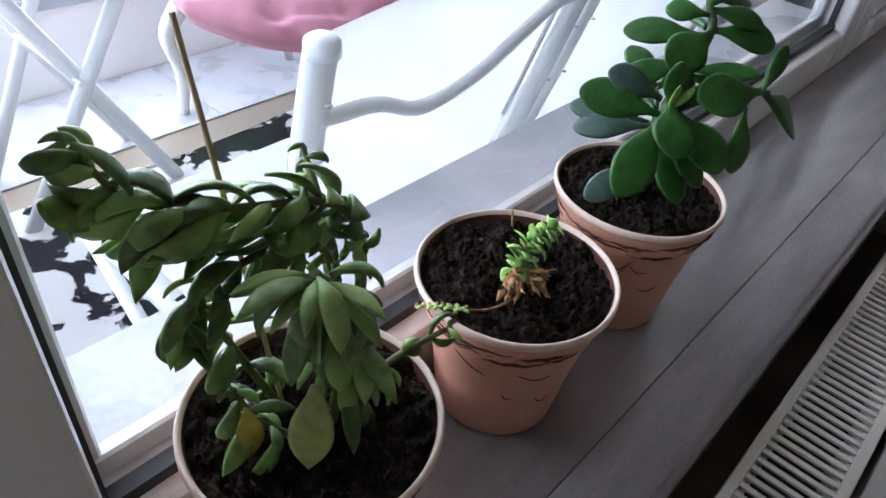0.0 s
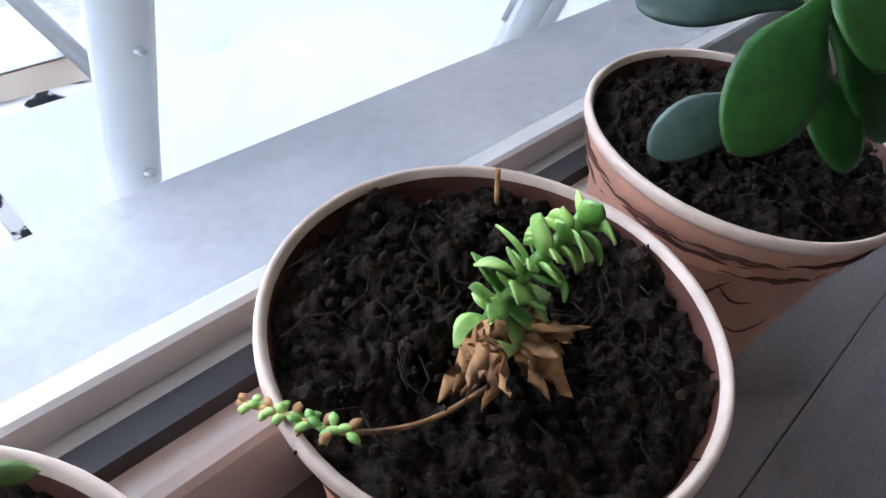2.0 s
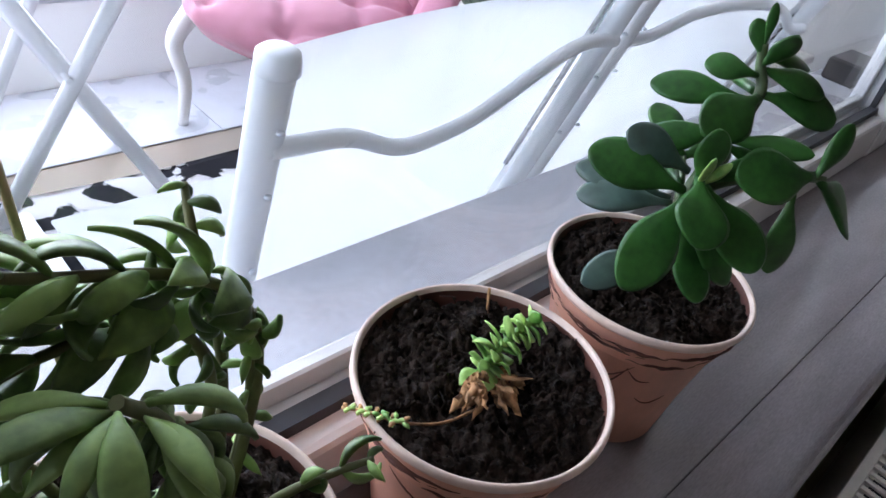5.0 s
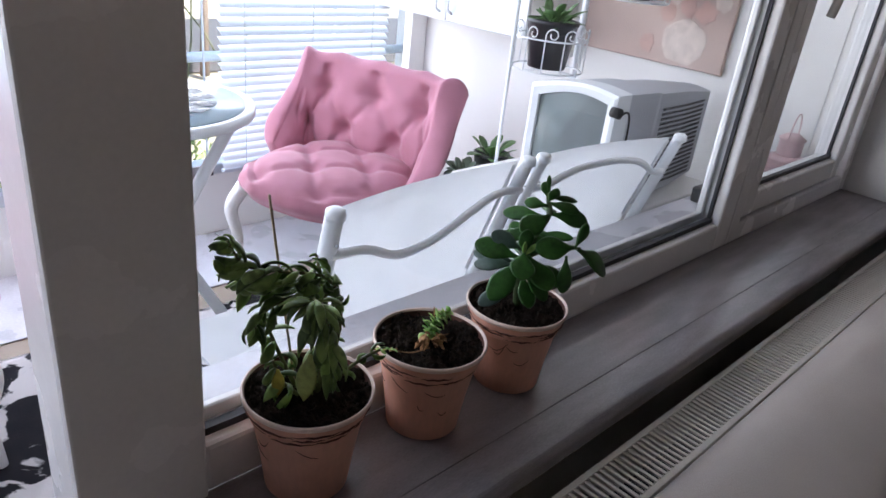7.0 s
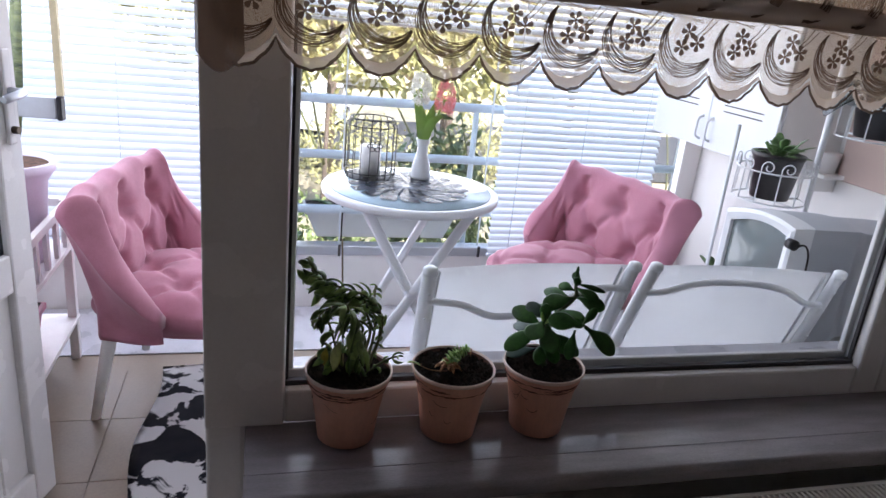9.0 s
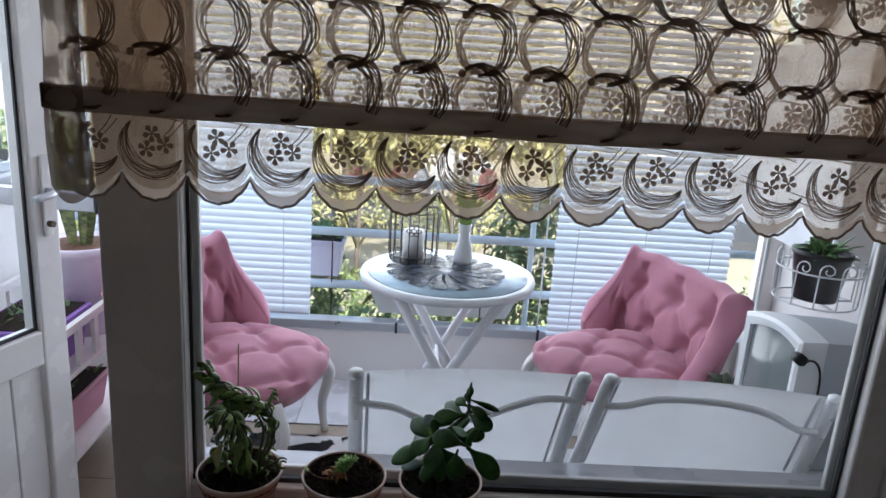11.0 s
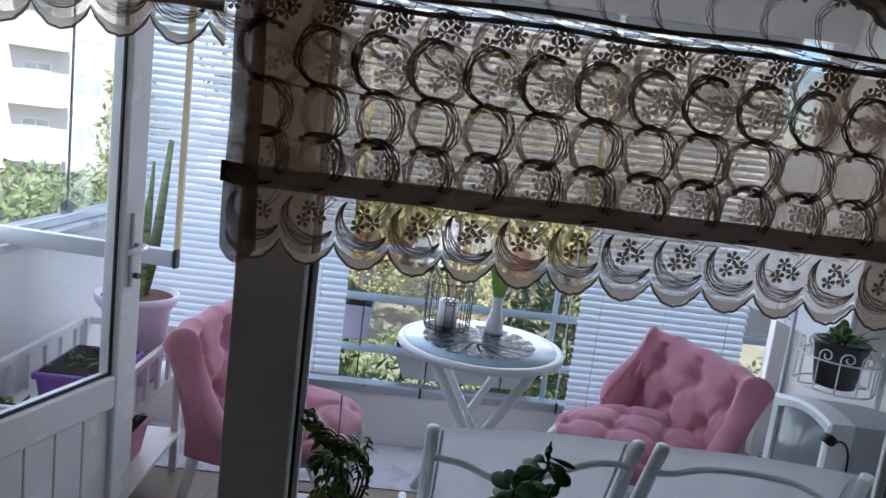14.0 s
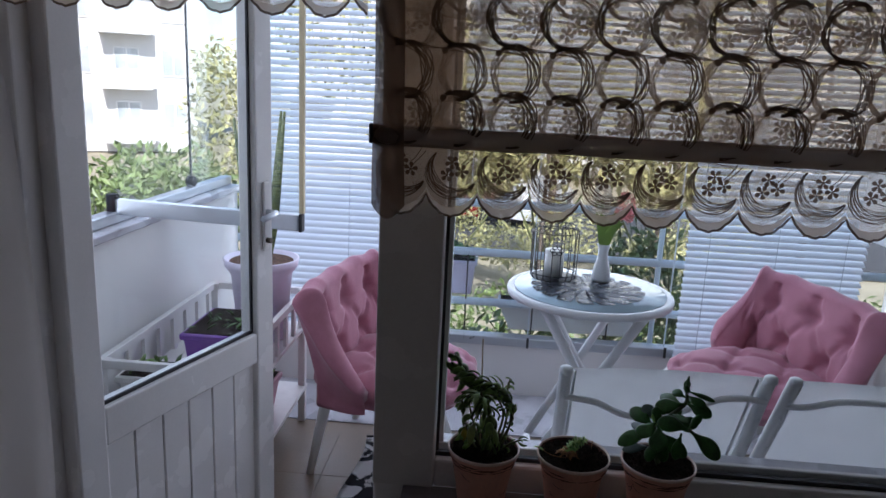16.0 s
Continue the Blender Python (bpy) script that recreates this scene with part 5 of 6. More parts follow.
def blot(ys, zs, ry, rz_, wob, seed):
    """A flat painted patch with an uneven outline."""
    q, bm = random.Random(seed), bmesh.new()
    n, k = 26, [q.uniform(-wob, wob) for _ in range(26)]
    rim = [(ys + ry * (1 + 0.5 * (k[i] + k[i - 1])) * math.cos(6.2832 * i / n), zs + rz_ * (1 + 0.5 * (k[i] + k[i - 1])) * math.sin(6.2832 * i / n)) for i in range(n)]
    front, back = [bm.verts.new((-0.0215, y, z)) for y, z in rim], [bm.verts.new((-0.0195, y, z)) for y, z in rim]
    bm.faces.new(front)
    for i in range(n):
        bm.faces.new((front[i], front[(i + 1) % n], back[(i + 1) % n], back[i]))
    return bm


M_blush, M_cream, M_rose = (mat(n, c, 0.8, var=0.15, scale=30) for n, c in (("blush_paint", (0.62, 0.40, 0.35)), ("cream_paint", (0.67, 0.57, 0.51)), ("rose_paint", (0.55, 0.36, 0.31))))
part("painted_vase", blot(0.16, 0.085, 0.085, 0.075, 0.08, 1), M_cream, pic, "painted white vase")
for i, (y, z, r, m) in enumerate(((0.10, 0.19, 0.035, M_blush), (0.17, 0.20, 0.032, M_blush), (0.24, 0.17, 0.030, M_rose), (0.21, 0.24, 0.034, M_cream), (0.12, 0.27, 0.036, M_blush), (0.30, 0.06, 0.030, M_rose), (0.05, 0.23, 0.030, M_cream))):
    part("painted_flower", blot(y, z, r, r, 0.25, 10 + i), m, pic)
jr = thing("shelf_bracket", "small white wall bracket holding a pot", "shelf", (2.098, 1.06, 0.955))
part("board", B(-0.11, 0, -0.06, 0.06, 0, 0.016, bev=0.002), M_whitewood, jr)
part("strut", B(-0.09, 0, -0.006, 0.006, -0.06, 0), M_whitewood, jr)
jar = lathe(bmesh.new(), [(0, 0), (0.035, 0), (0.043, 0.07), (0.046, 0.075), (0.04, 0.078), (0, 0.07)], 24, c=(2.04, 1.06, 0.9715))
solid("small_pot", jar, M_whitewood, "small white pot on a wall bracket", "pot")

# television set on a low cupboard
cup = thing("cupboard", "low white cupboard under the television", "cupboard", (1.24, 0.32, 0))
part("body", B(0.0, 0.72, 0, 0.5, 0.05, 0.60, bev=0.004), M_whitewood, cup)
part("plinth", B(0.03, 0.69, 0.03, 0.47, 0, 0.05), M_whitewood, cup)
part("top", B(-0.01, 0.73, -0.01, 0.51, 0.6, 0.62, bev=0.003), M_whitewood, cup)
tv = thing("television", "old white tube television with a vented back", "television", (1.31, 0.34, 0.62))
M_tvw = mat("tv_plastic", (0.44, 0.47, 0.51), 0.4, var=0.05, scale=8, bump=0.05)
bz = bmesh.new()
TVD, TVH = 0.29, 0.335


def arch(t):
    return TVH - 0.015 + 0.035 * math.sin(math.pi * (0.25 + 0.75 * t))


def ring(xo, ins):
    return [(xo, ins, 0.0 + ins), (xo, TVD - ins, 0.0 + ins)] + [(xo, TVD - ins - (TVD - 2 * ins) * i / 10, arch(1 - i / 10) - ins) for i in range(11)]


def shell(bm, rings):
    vs = [[bm.verts.new(p) for p in r] for r in rings]
    for a, b in zip(vs, vs[1:]):
        for k in range(len(a)):
            bm.faces.new((a[k], a[(k + 1) % len(a)], b[(k + 1) % len(a)], b[k]))
    return vs


vs = shell(bz, [ring(0.012, 0.03), ring(0.0, 0.03), ring(-0.004, 0.012), ring(0.0, 0.002), ring(0.06, 0.0)])
part("bezel", bz, M_white, tv, "white front bezel")
sc = bmesh.new()
surface(sc, 12, 12, lambda u, v: (0.010 - 0.012 * math.sin(math.pi * u) * math.sin(math.pi * v), 0.028 + (TVD - 0.056) * u, 0.028 + (arch(u) - 0.056) * v))
part("screen", sc, mat("tv_screen", (0.16, 0.19, 0.19), 0.12, var=0.1, bump=0.0), tv, "grey-green glass screen")
bk = bmesh.new()
vs = shell(bk, [ring(0.06, 0.003), ring(0.22, 0.008), ring(0.25, 0.016), ring(0.42, 0.022), ring(0.60, 0.040), ring(0.635, 0.070)])
bk.faces.new(vs[-1])
part("housing", bk, M_tvw, tv)
vb = bmesh.new()
for i in range(28):
    for j in range(17):
        x = 0.275 + 0.0105 * i
        y = 0.016 + 0.035 * (x - 0.25) if x < 0.42 else 0.022 + 0.10 * (x - 0.42)
        box(vb, x, x + 0.0055, y - 0.001, y + 0.004, 0.045 + 0.0145 * j, 0.053 + 0.0145 * j)
tagged(part("vent", vb, M_seal, tv, "rows of dark vent slots"), kind="stuff")
part("knob", tube(bmesh.new(), [(-0.004, 0.012, 0.302), (-0.004, -0.014, 0.302)], 0.014, 14), M_dark, tv, "black round knob")
part("cable", tube(bmesh.new(), curve_pts([(-0.004, -0.012, 0.295), (0.02, -0.02, 0.305), (0.045, -0.016, 0.27), (0.05, -0.014, 0.18), (0.04, -0.014, 0.05)], 5), 0.0028, 6), M_dark, tv)

# wire plant stand
ps = thing("plant_stand", "white wire plant stand with scrolled baskets", "plant stand", (1.57, 0.81, 0))
part("pole", tube(bmesh.new(), [(0.19, 0.0, 0.0), (0.19, 0.0, 1.75)], 0.011, 10), M_white, ps)
part("pole", tube(bmesh.new(), [(-0.13, 0.02, 0.0), (-0.13, 0.02, 1.16)], 0.006, 8), M_white, ps)
BASK = [(0.03, 0.0, 0.925), (0.27, -0.12, 1.16)]
for bx, by, bz0 in BASK:
    for z, r in ((0.0, 0.115), (0.10, 0.12)):
        part("ring", tube(bmesh.new(), [(bx + r * math.cos(a), by + r * math.sin(a), bz0 + z) for a in (2 * math.pi * i / 32 for i in range(33))], 0.003, 6), M_white, ps)
    part("floor_wire", tube(bmesh.new(), [(bx - 0.115, by, bz0), (bx + 0.115, by, bz0)], 0.003, 6), M_white, ps)
    part("floor_wire", tube(bmesh.new(), [(bx, by - 0.115, bz0), (bx, by + 0.115, bz0)], 0.003, 6), M_white, ps)
    for k in range(12):
        a = 2 * math.pi * k / 12
        t = Vector((-math.sin(a), math.cos(a), 0))
        o = Vector((bx + 0.118 * math.cos(a), by + 0.118 * math.sin(a), bz0))
        sp = [o, o + Vector((0, 0, 0.10))]
        for i in range(15):
            b, rr = 0.5 * i, 0.022 * (1 - i / 19)
            sp.append(o + t * (rr * math.cos(b) - 0.022) * -1 + Vector((0, 0, 0.118 + rr * math.sin(b))))
        part("scroll_wire", tube(bmesh.new(), sp, 0.0024, 5), M_white, ps)


def far_pot(label, x, y, z, r, h, leafy, seed, n=40, ls=0.06, droop=0.2):
    p = thing("pot_plant", label, "pot plant", (x, y, z))
    part("pot", lathe(bmesh.new(), [(0, 0), (r * 0.72, 0), (r * 0.95, h * 0.9), (r, h * 0.92), (r, h), (r * 0.9, h), (r * 0.88, h * 0.9), (0, h * 0.88)], 28), M_black, p)
    q = random.Random(seed)
    for k in range(n):
        a = q.uniform(0, 6.28)
        rr = r * 0.5 * math.sqrt(q.random())
        d = away(a, q.uniform(0.1, 1.3))
        L = ls * q.uniform(0.6, 1.15)
        part("leaf", leaf(bmesh.new(), (rr * math.cos(a), rr * math.sin(a), h * 0.86 + q.uniform(0, 0.03)), d, (0, 0, 1), L, L * 0.5, 0.002, droop + q.uniform(0, 0.7), 0.6, 0.4, 6, 6), leafy, p)
    return p


M_far = mat("stand_leaf", (0.06, 0.16, 0.04), 0.4, var=0.4, scale=20, tint=(0.14, 0.28, 0.09), per=0.2)
far_pot("small green succulent in a black pot in the wire basket", 1.60, 0.81, 0.929, 0.085, 0.15, M_far, 3)
k = far_pot("trailing dark plant in a black pot in the upper basket", 1.84, 0.69, 1.164, 0.09, 0.14, mat("dark_broad_leaf", (0.03, 0.035, 0.035), 0.35, var=0.3), 9, 22, 0.17, 1.0)
far_pot("leafy plant in a black pot on a white stool", 1.66, 1.04, 0.40, 0.07, 0.16, M_far, 6, 18, 0.085)
far_pot("bushy pale green plant in a black pot on a white stool", 1.50, 1.02, 0.40, 0.075, 0.10, mat("grey_green_leaf", (0.12, 0.16, 0.11), 0.6, var=0.4, scale=30), 8, 80, 0.055)
stl = thing("stool", "low white stool holding two plants", "stool", (1.58, 1.03, 0))
part("top", B(-0.18, 0.18, -0.11, 0.11, 0.37, 0.40, bev=0.004), M_whitewood, stl)
for sx in (-0.15, 0.15):
    for sy in (-0.08, 0.08):
        part("leg", B(sx - 0.014, sx + 0.014, sy - 0.014, sy + 0.014, 0, 0.37), M_whitewood, stl)

# little lantern on the outer sill
pl = thing("toy_lantern", "small pale pink tin lantern on the outer sill", "lantern", (1.93, 0.10, 0.735))
M_tin = mat("pink_tin", (0.62, 0.42, 0.42), 0.45, var=0.1, scale=40)
part("base", lathe(bmesh.new(), [(0, 0), (0.062, 0), (0.065, 0.01), (0.06, 0.045), (0.066, 0.05), (0.03, 0.06), (0, 0.06)], 24), M_tin, pl)
part("drum", lathe(bmesh.new(), [(0.032, 0.06), (0.036, 0.065), (0.034, 0.105), (0.04, 0.11), (0.02, 0.125), (0, 0.127)], 24), M_tin, pl)
part("handle", tube(bmesh.new(), [(0.036 * math.cos(a), 0, 0.11 + 0.075 * math.sin(a)) for a in (math.pi * i / 16 for i in range(17))], 0.0022, 6), M_tin, pl)
solid("small_planter", B(1.40, 1.50, 0.07, 0.13, 0.735, 0.775, bev=0.004), M_dark, "small dark planter on the outer sill", "planter")

# ---- west end of the balcony: plant rack ----
rk = thing("plant_rack", "white slatted wooden rack with two shelves of planters", "rack", (-1.16, 0.62, 0))
RX, RY = 0.44, 0.95
for x in (0.02, RX - 0.02):
    for y in (0.02, RY - 0.02):
        part("post", B(x - 0.016, x + 0.016, y - 0.016, y + 0.016, 0, 0.64, bev=0.002), M_whitewood, rk)
for z in (0.16, 0.46):
    part("shelf", B(0.0, RX, 0.0, RY, z, z + 0.018, bev=0.002), M_whitewood, rk)
for x in (0.01, RX - 0.01):
    part("top_rail", B(x - 0.011, x + 0.011, 0.0, RY, 0.612, 0.642, bev=0.002), M_whitewood, rk)
    for i in range(8):
        y = 0.07 + i * 0.115
        part("slat", B(x - 0.007, x + 0.007, y - 0.014, y + 0.014, 0.478, 0.612), M_whitewood, rk)
part("end_rail", B(0.02, RX - 0.02, 0.0, 0.02, 0.612, 0.642, bev=0.002), M_whitewood, rk)
part("end_rail", B(0.02, RX - 0.02, RY - 0.02, RY, 0.612, 0.642, bev=0.002), M_whitewood, rk)


def planter(label, x0, x1, y0, y1, z, h, m, seed, leafm, n=30, ls=0.05):
    p = thing("planter", label, "planter", ((x0 + x1) / 2, (y0 + y1) / 2, z))
    w, d = (x1 - x0) / 2, (y1 - y0) / 2
    b = bmesh.new()
    box(b, -w, w, -d, d, 0, h, 0.01, 2)
    for v in b.verts:
        if v.co.z < h / 2:
            v.co.x *= 0.86
            v.co.y *= 0.92
    part("box", b, m, p)
    part("rim", B(-w - 0.008, w + 0.008, -d - 0.008, d + 0.008, h - 0.02, h + 0.004, bev=0.004), m, p)
    part("soil", B(-w + 0.006, w - 0.006, -d + 0.006, d - 0.006, h + 0.001, h + 0.007), M_soil, p)
    q = random.Random(seed)
    for k in range(n):
        a = q.uniform(0, 6.28)
        L = ls * q.uniform(0.6, 1.2)
        part("leaf", leaf(bmesh.new(), (q.uniform(-w, w) * 0.8, q.uniform(-d, d) * 0.85, h), away(a, q.uniform(0.3, 1.3)), (0, 0, 1), L, L * 0.4, 0.002, 0.6, 0.5, 0.3, 5, 5), leafm, p)
    return p


planter("purple plastic planter with seedlings on the rack", -1.00, -0.77, 0.90, 1.20, 0.478, 0.16, M_purple, 1, M_far, 26)
planter("white planter with dark leaves on the rack", -1.10, -0.90, 0.64, 0.78, 0.478, 0.10, M_whitewood, 2, M_vine, 20)
planter("pink plastic planter on the lower shelf", -1.05, -0.78, 0.95, 1.35, 0.178, 0.14, mat("rose_planter", (0.45, 0.16, 0.24), 0.45), 3, M_vine, 14)
planter("pale mauve balcony planter hung on the railing", -0.22, 0.02, 2.16, 2.32, 0.48, 0.18, M_mauve, 4, M_far, 24, 0.09)
planter("long white balcony planter hung low on the railing", 0.16, 0.92, 2.16, 2.32, 0.30, 0.14, M_whitewood, 5, M_far, 40, 0.09)

bp = thing("pot_plant", "snake plant in a large white pot on the rack", "pot plant", (-0.86, 1.36, 0.478))
part("pot", lathe(bmesh.new(), [(0, 0), (0.10, 0), (0.125, 0.28), (0.15, 0.315), (0.155, 0.345), (0.147, 0.347), (0.13, 0.33), (0, 0.325)], 40), M_mauve, bp, "pale lilac-white pot")
part("soil", lathe(bmesh.new(), [(0.132, 0.331), (0.08, 0.335), (0, 0.337)], 30), mat("brown_mulch", (0.12, 0.06, 0.035), 0.95, var=0.6, scale=60, bump=0.8), bp)
M_snake = mat("snake_leaf", (0.05, 0.10, 0.05), 0.45, var=0.5, scale=16, stretch=(1, 1, 4), tint=(0.28, 0.32, 0.12))
q = random.Random(2)
for k in range(7):
    a = k * 0.9
    part("leaf", blade(bmesh.new(), [(0.03 * math.cos(a), 0.03 * math.sin(a), 0.33), (0.06 * math.cos(a), 0.06 * math.sin(a), 0.55), (0.10 * math.cos(a), 0.10 * math.sin(a), 0.68 + q.uniform(0, 0.28))], 0.014, 6), M_snake, bp)

# ---- outside ----
gd = bmesh.new()
surface(gd, 40, 40, lambda u, v: (-260 + 520 * u, 2.3 + 400 * v ** 2, -2.8 + 0.1 * math.sin(9 * u)))
solid("ground", gd, M_ground, "garden ground in front of the house", "ground", **S)
solid("road", B(-120, 120, 17, 24, -2.85, -2.6), mat("asphalt", (0.055, 0.055, 0.058), 0.9, var=0.2, scale=1.5), "asphalt street behind the hedge", "road", **S)


def foliage(name, label, n, blobs, size, m, seed, cat="hedge"):
    """Many small bent leaves in loose clumps."""
    r = np.random.default_rng(seed)
    V, F = [], []
    for i in range(n):
        bx, by, bz, rx, ry, rz = blobs[r.integers(len(blobs))]
        d = r.normal(size=3)
        d /= np.linalg.norm(d)
        c = np.array([bx, by, bz]) + d * np.array([rx, ry, rz]) * r.uniform(0.45, 1.08) ** 0.6
        t = r.normal(size=3)
        t /= np.linalg.norm(t)
        s = np.cross(t, r.normal(size=3))
        s /= np.linalg.norm(s) + 1e-6
        L = size * r.uniform(0.6, 1.3)
        nn = np.cross(t, s)
        k = len(V)
        V += [tuple(c), tuple(c + t * L * 0.5 + s * L * 0.2 + nn * L * 0.06), tuple(c + t * L), tuple(c + t * L * 0.5 - s * L * 0.2 + nn * L * 0.06)]
        F += [(k, k + 1, k + 2), (k, k + 2, k + 3)]
    me = bpy.data.meshes.new(name)
    me.from_pydata(V, [], F)
    me.materials.append(m)
    return tagged(new(name, me), label, cat, kind="stuff")


# leaf colour paled to yellow: the glare of sunlight is partly painted in
M_sunleaf = mat("sun_yellow_leaf_mass", (0.30, 0.31, 0.12), 0.6, var=0.5, scale=3, tint=(0.62, 0.58, 0.27))
foliage("shrub_leaves", "dark green oleander leaves below the balcony", 6000, [(-1.2, 3.5, -0.7, 0.9, 0.6, 0.9), (0.3, 3.6, -1.0, 0.8, 0.5, 0.9), (1.25, 3.8, -0.3, 0.4, 0.5, 0.95), (-0.6, 4.6, -0.5, 0.35, 0.4, 0.8)], 0.11, M_hedge, 1, "shrub")
foliage("garden_leaves", "sunlit low garden shrubs by the street", 7000, [(-3.0 + i * 1.15, 14.5 + 0.8 * (i % 3), -1.95, 0.75, 0.6, 0.5 + 0.25 * ((i * 2) % 3)) for i in range(9)], 0.13, M_sunleaf, 6, "shrub")
foliage("hedge_leaves", "sunlit hedge leaves along the street", 9000, [(-3.5 + i * 1.3, 7.4 + 0.4 * (i % 3), -1.7, 0.8, 0.6, 0.55 + 0.3 * (i % 2)) for i in range(11)], 0.13, M_hedge, 2)
foliage("tree_leaves", "yellow-green sunlit tree leaves", 13000, [(-0.6, 9.5, 0.9, 1.2, 0.9, 0.9), (1.2, 10.2, 1.1, 1.4, 1.0, 1.0), (2.8, 9.6, 0.8, 1.1, 0.9, 0.9), (-0.2, 10.0, 0.4, 0.9, 0.8, 0.5), (-1.5, 17.5, 1.9, 2.6, 2, 1.6), (-4.2, 16.8, 3.2, 1.4, 1.2, 2.4), (1.5, 18, 2.2, 2.6, 2, 1.8), (4.5, 19, 2.2, 3, 2, 1.8), (0.3, 16.5, 1.6, 1.6, 1.4, 1.2), (8, 20, 3, 3, 2, 2.2), (-7.7, 18.0, 0.2, 0.9, 1.0, 2.4)], 0.24, M_sunleaf, 3, "tree")
foliage("side_shrub_leaves", "green shrub leaves beside the balcony", 8000, [(-3.4, 3.2, -0.2, 0.8, 0.9, 0.7), (-2.6, 4.4, 0.35, 0.5, 0.6, 0.6), (-4.4, 4.6, 0.0, 1.1, 0.9, 0.75), (-3.0, 2.0, 0.0, 0.7, 0.8, 0.7), (-5.6, 5.6, 0.2, 1.2, 1.0, 0.8), (-3.4, 5.2, 0.3, 0.5, 0.6, 0.55)], 0.10, M_hedge, 4, "shrub")
for x, y, h in ((-1.5, 16.2, 2.6), (1.6, 16.4, 3.2), (4.6, 16.3, 2.7), (8, 16.4, 3), (0.9, 10.0, 2.2), (2.7, 9.7, 1.9), (-0.6, 9.6, 1.9)):
    t = thing("tree", "bare brown trunk of a street tree", "tree", (x, y, -2.8))
    part("trunk", tube(bmesh.new(), [(0, 0, 0), (0.05, 0, h * 0.6), (0.1, 0.05, h + 3.0)], [0.13, 0.10, 0.04] if y > 12 else [0.05, 0.04, 0.02], 8), mat("bark", (0.12, 0.09, 0.07), 0.9, var=0.3, scale=9, bump=0.6), t)
    for a in (0.3, 2.3, 4.4):
        part("limb", tube(bmesh.new(), [(0.05, 0, h * 0.75), (0.9 * math.cos(a), 0.9 * math.sin(a), h + 0.8), (1.7 * math.cos(a), 1.6 * math.sin(a), h + 1.5)], [0.05, 0.03, 0.012] if y > 12 else [0.022, 0.015, 0.006], 6), M_stem, t)
for k in range(7):
    q = random.Random(k)
    x, y = 1.25 + 0.26 * k, 3.5 + 0.14 * (k % 3)
    solid("branch", tube(bmesh.new(), curve_pts([(x, y, -2.75), (x + 0.2 * q.uniform(-1, 1), y, -0.6), (x + 0.25 * q.uniform(-1, 1), y, 0.3), (x + 0.5 * q.uniform(-1, 1), y + 0.1, 1.2)], 4), [0.012 - 0.0007 * i for i in range(13)], 6), M_stem, "thin brown shrub branch", "branch")


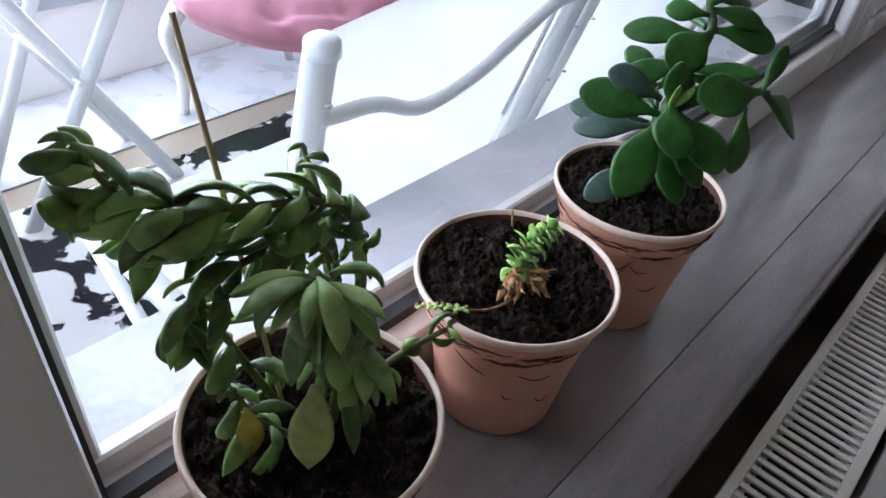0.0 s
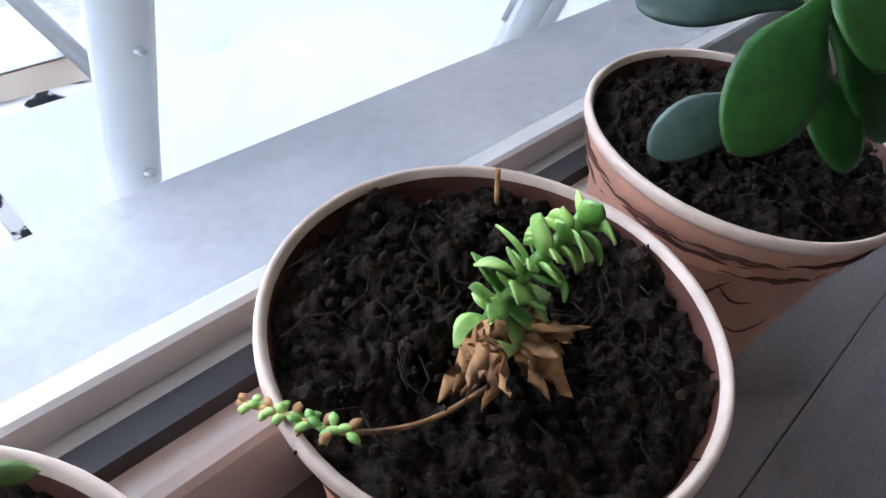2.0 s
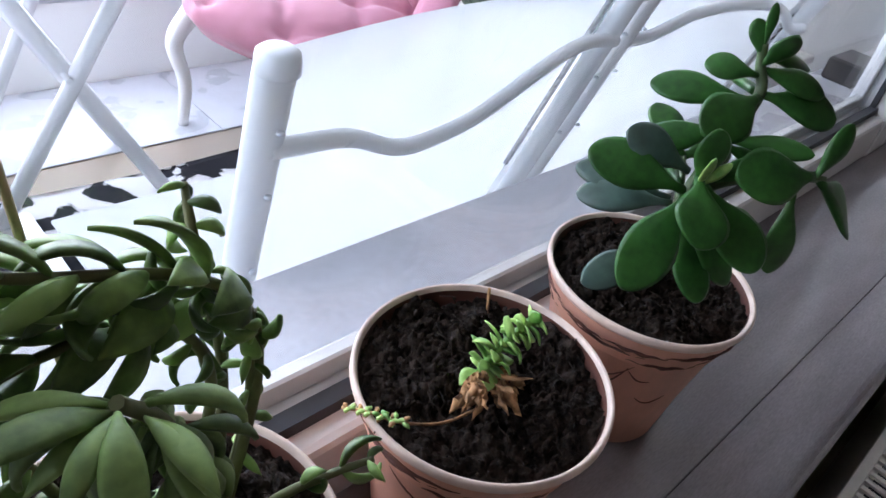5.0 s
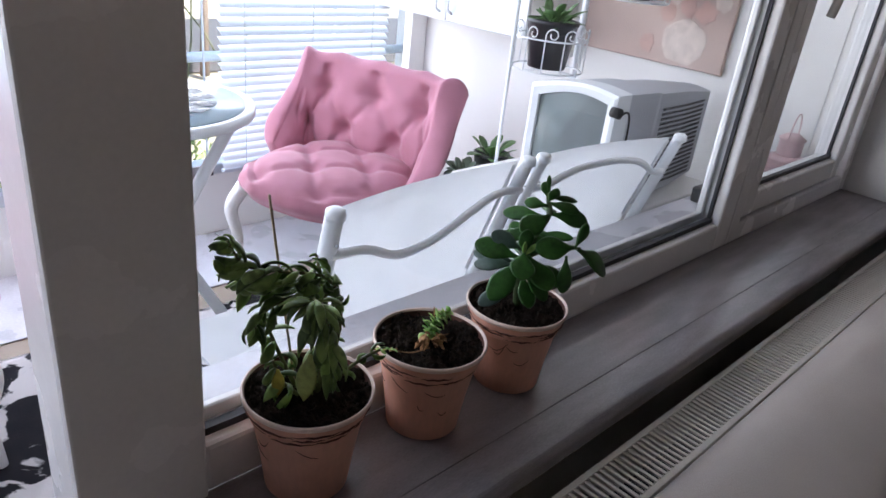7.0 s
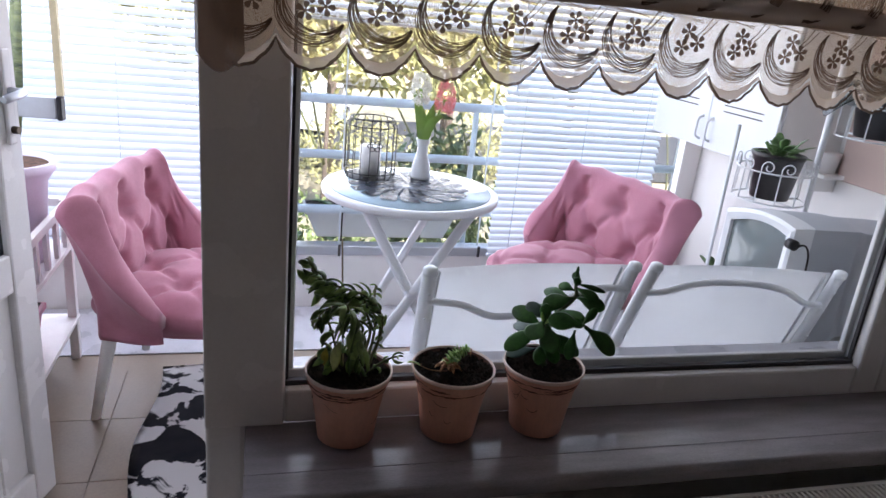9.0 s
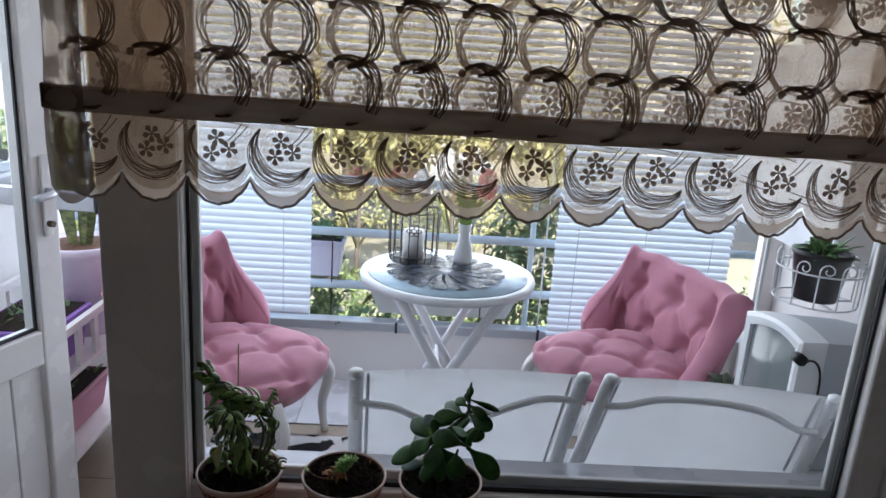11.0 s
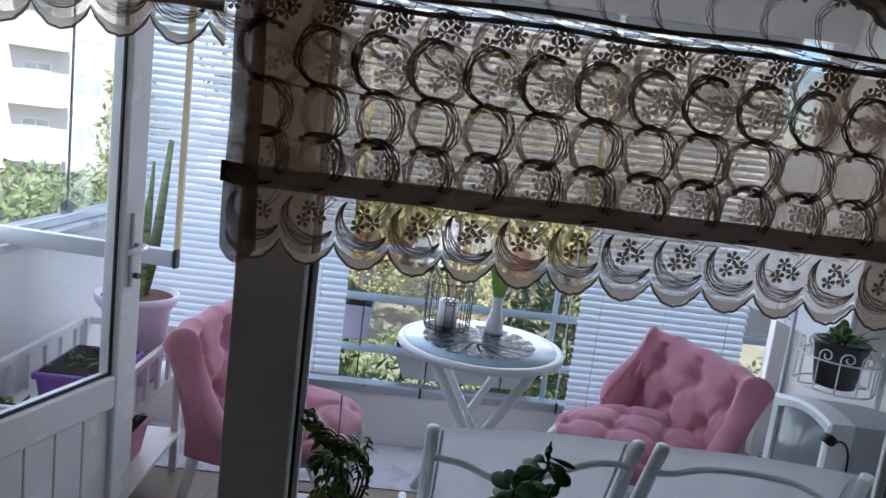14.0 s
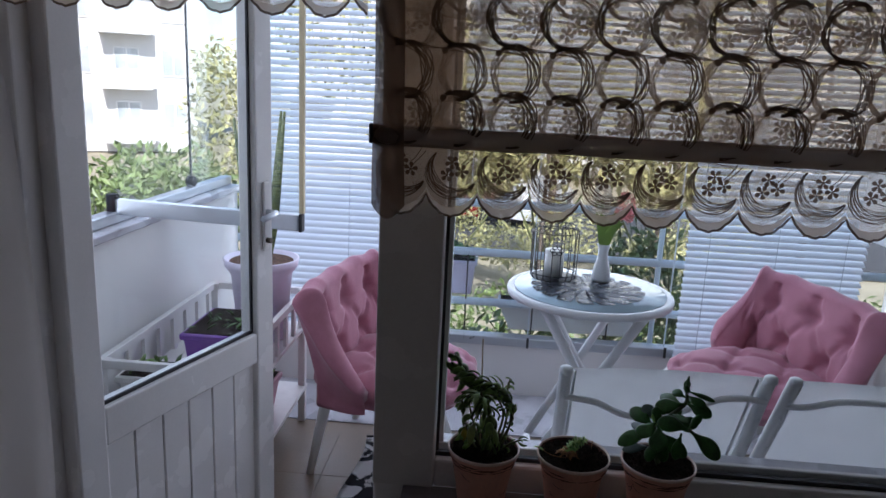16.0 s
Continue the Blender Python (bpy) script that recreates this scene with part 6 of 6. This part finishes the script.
def car(label, x, y, rz, col):
    c = thing("car", label, "car", (x, y, -2.6), rz, "parked cars")
    b = bmesh.new()
    prof = [(-2.0, 0.3), (-2.05, 0.62), (-1.9, 0.82), (-1.35, 0.9), (-0.8, 1.38), (0.7, 1.42), (1.45, 0.95), (1.98, 0.85), (2.05, 0.5), (2.0, 0.3)]
    for sy in (-0.82, 0.82):
        b.faces.new([b.verts.new((px, sy * (0.86 if pz > 1 else 1), pz)) for px, pz in prof])
    b.verts.ensure_lookup_table()
    n = len(prof)
    for i in range(n):
        b.faces.new((b.verts[i], b.verts[(i + 1) % n], b.verts[n + (i + 1) % n], b.verts[n + i]))
    part("body", b, mat("car_paint", col, 0.25, var=0.05, scale=2), c)
    for s in (-1, 1):
        for x0, x1 in ((-0.75, -0.05), (0.02, 0.75)):
            w = bmesh.new()
            box(w, x0, x1, s * 0.765 - 0.012, s * 0.765 + 0.012, 0.97, 1.32, 0.004)
            part("window", w, M_buildglass, c)
        for px in (-1.25, 1.25):
            wh = part("wheel", tube(bmesh.new(), [(px, s * 0.70, 0.31), (px, s * 0.86, 0.31)], 0.31, 20), M_seal, c)
            part("rim", tube(bmesh.new(), [(px, s * 0.85, 0.31), (px, s * 0.87, 0.31)], 0.18, 14), M_alu, wh)


car("red parked car on the street", -0.75, 22.0, 80, (0.28, 0.02, 0.02))
car("white parked car on the street", 1.6, 21.6, 72, (0.75, 0.75, 0.76))


def house(label, x, y, rz, w, d, floors, awning=False):
    h = thing("apartment_building", label, "building", (x, y, -2.8), rz, "buildings across the street")
    H = floors * 2.9 + 0.6
    part("wall", B(-w / 2, w / 2, 0, d, 0, H), M_build, h)
    part("roof", B(-w / 2 - 0.4, w / 2 + 0.4, -0.4, d + 0.4, H, H + 0.25), M_build, h)
    for f in range(floors):
        z = 0.9 + f * 2.9
        n = int(w / 2.4)
        for i in range(n):
            cx = -w / 2 + (i + 0.5) * w / n
            wi = part("window", B(cx - 0.65, cx + 0.65, -0.06, 0.06, z + 0.4, z + 1.9), M_pvc, h)
            part("pane", B(cx - 0.58, cx - 0.03, -0.075, -0.061, z + 0.47, z + 1.83), M_hazeglass, wi)
            part("pane", B(cx + 0.03, cx + 0.58, -0.075, -0.061, z + 0.47, z + 1.83), M_hazeglass, wi)
            if i % 2 == 0:
                ba = part("balcony", B(cx - 1.3, cx + 1.3, -1.2, -0.01, z - 0.35, z - 0.2), M_build, h)
                part("parapet", B(cx - 1.3, cx + 1.3, -1.2, -1.1, z - 0.2, z + 0.75), M_build, ba)
    if not awning:
        return
    aw = bmesh.new()
    surface(aw, 6, 4, lambda u, v: (-1.5 + 3.0 * u, -0.1 - 1.3 * v, 3.1 - 0.5 * v + 0.03 * math.sin(12 * u)))
    bmesh.ops.solidify(aw, geom=aw.faces[:], thickness=0.03)
    part("awning", aw, mat("red_awning", (0.33, 0.12, 0.10), 0.7), h)


house("white apartment block with balconies beyond the shrubs", -27.9, 33.0, 25, 24, 9, 6, True)
house("white apartment block across the street", 4.0, 36.0, 0, 30, 9, 5)
house("pale apartment block further along the street", -27.0, 14.0, 60, 14, 9, 5)
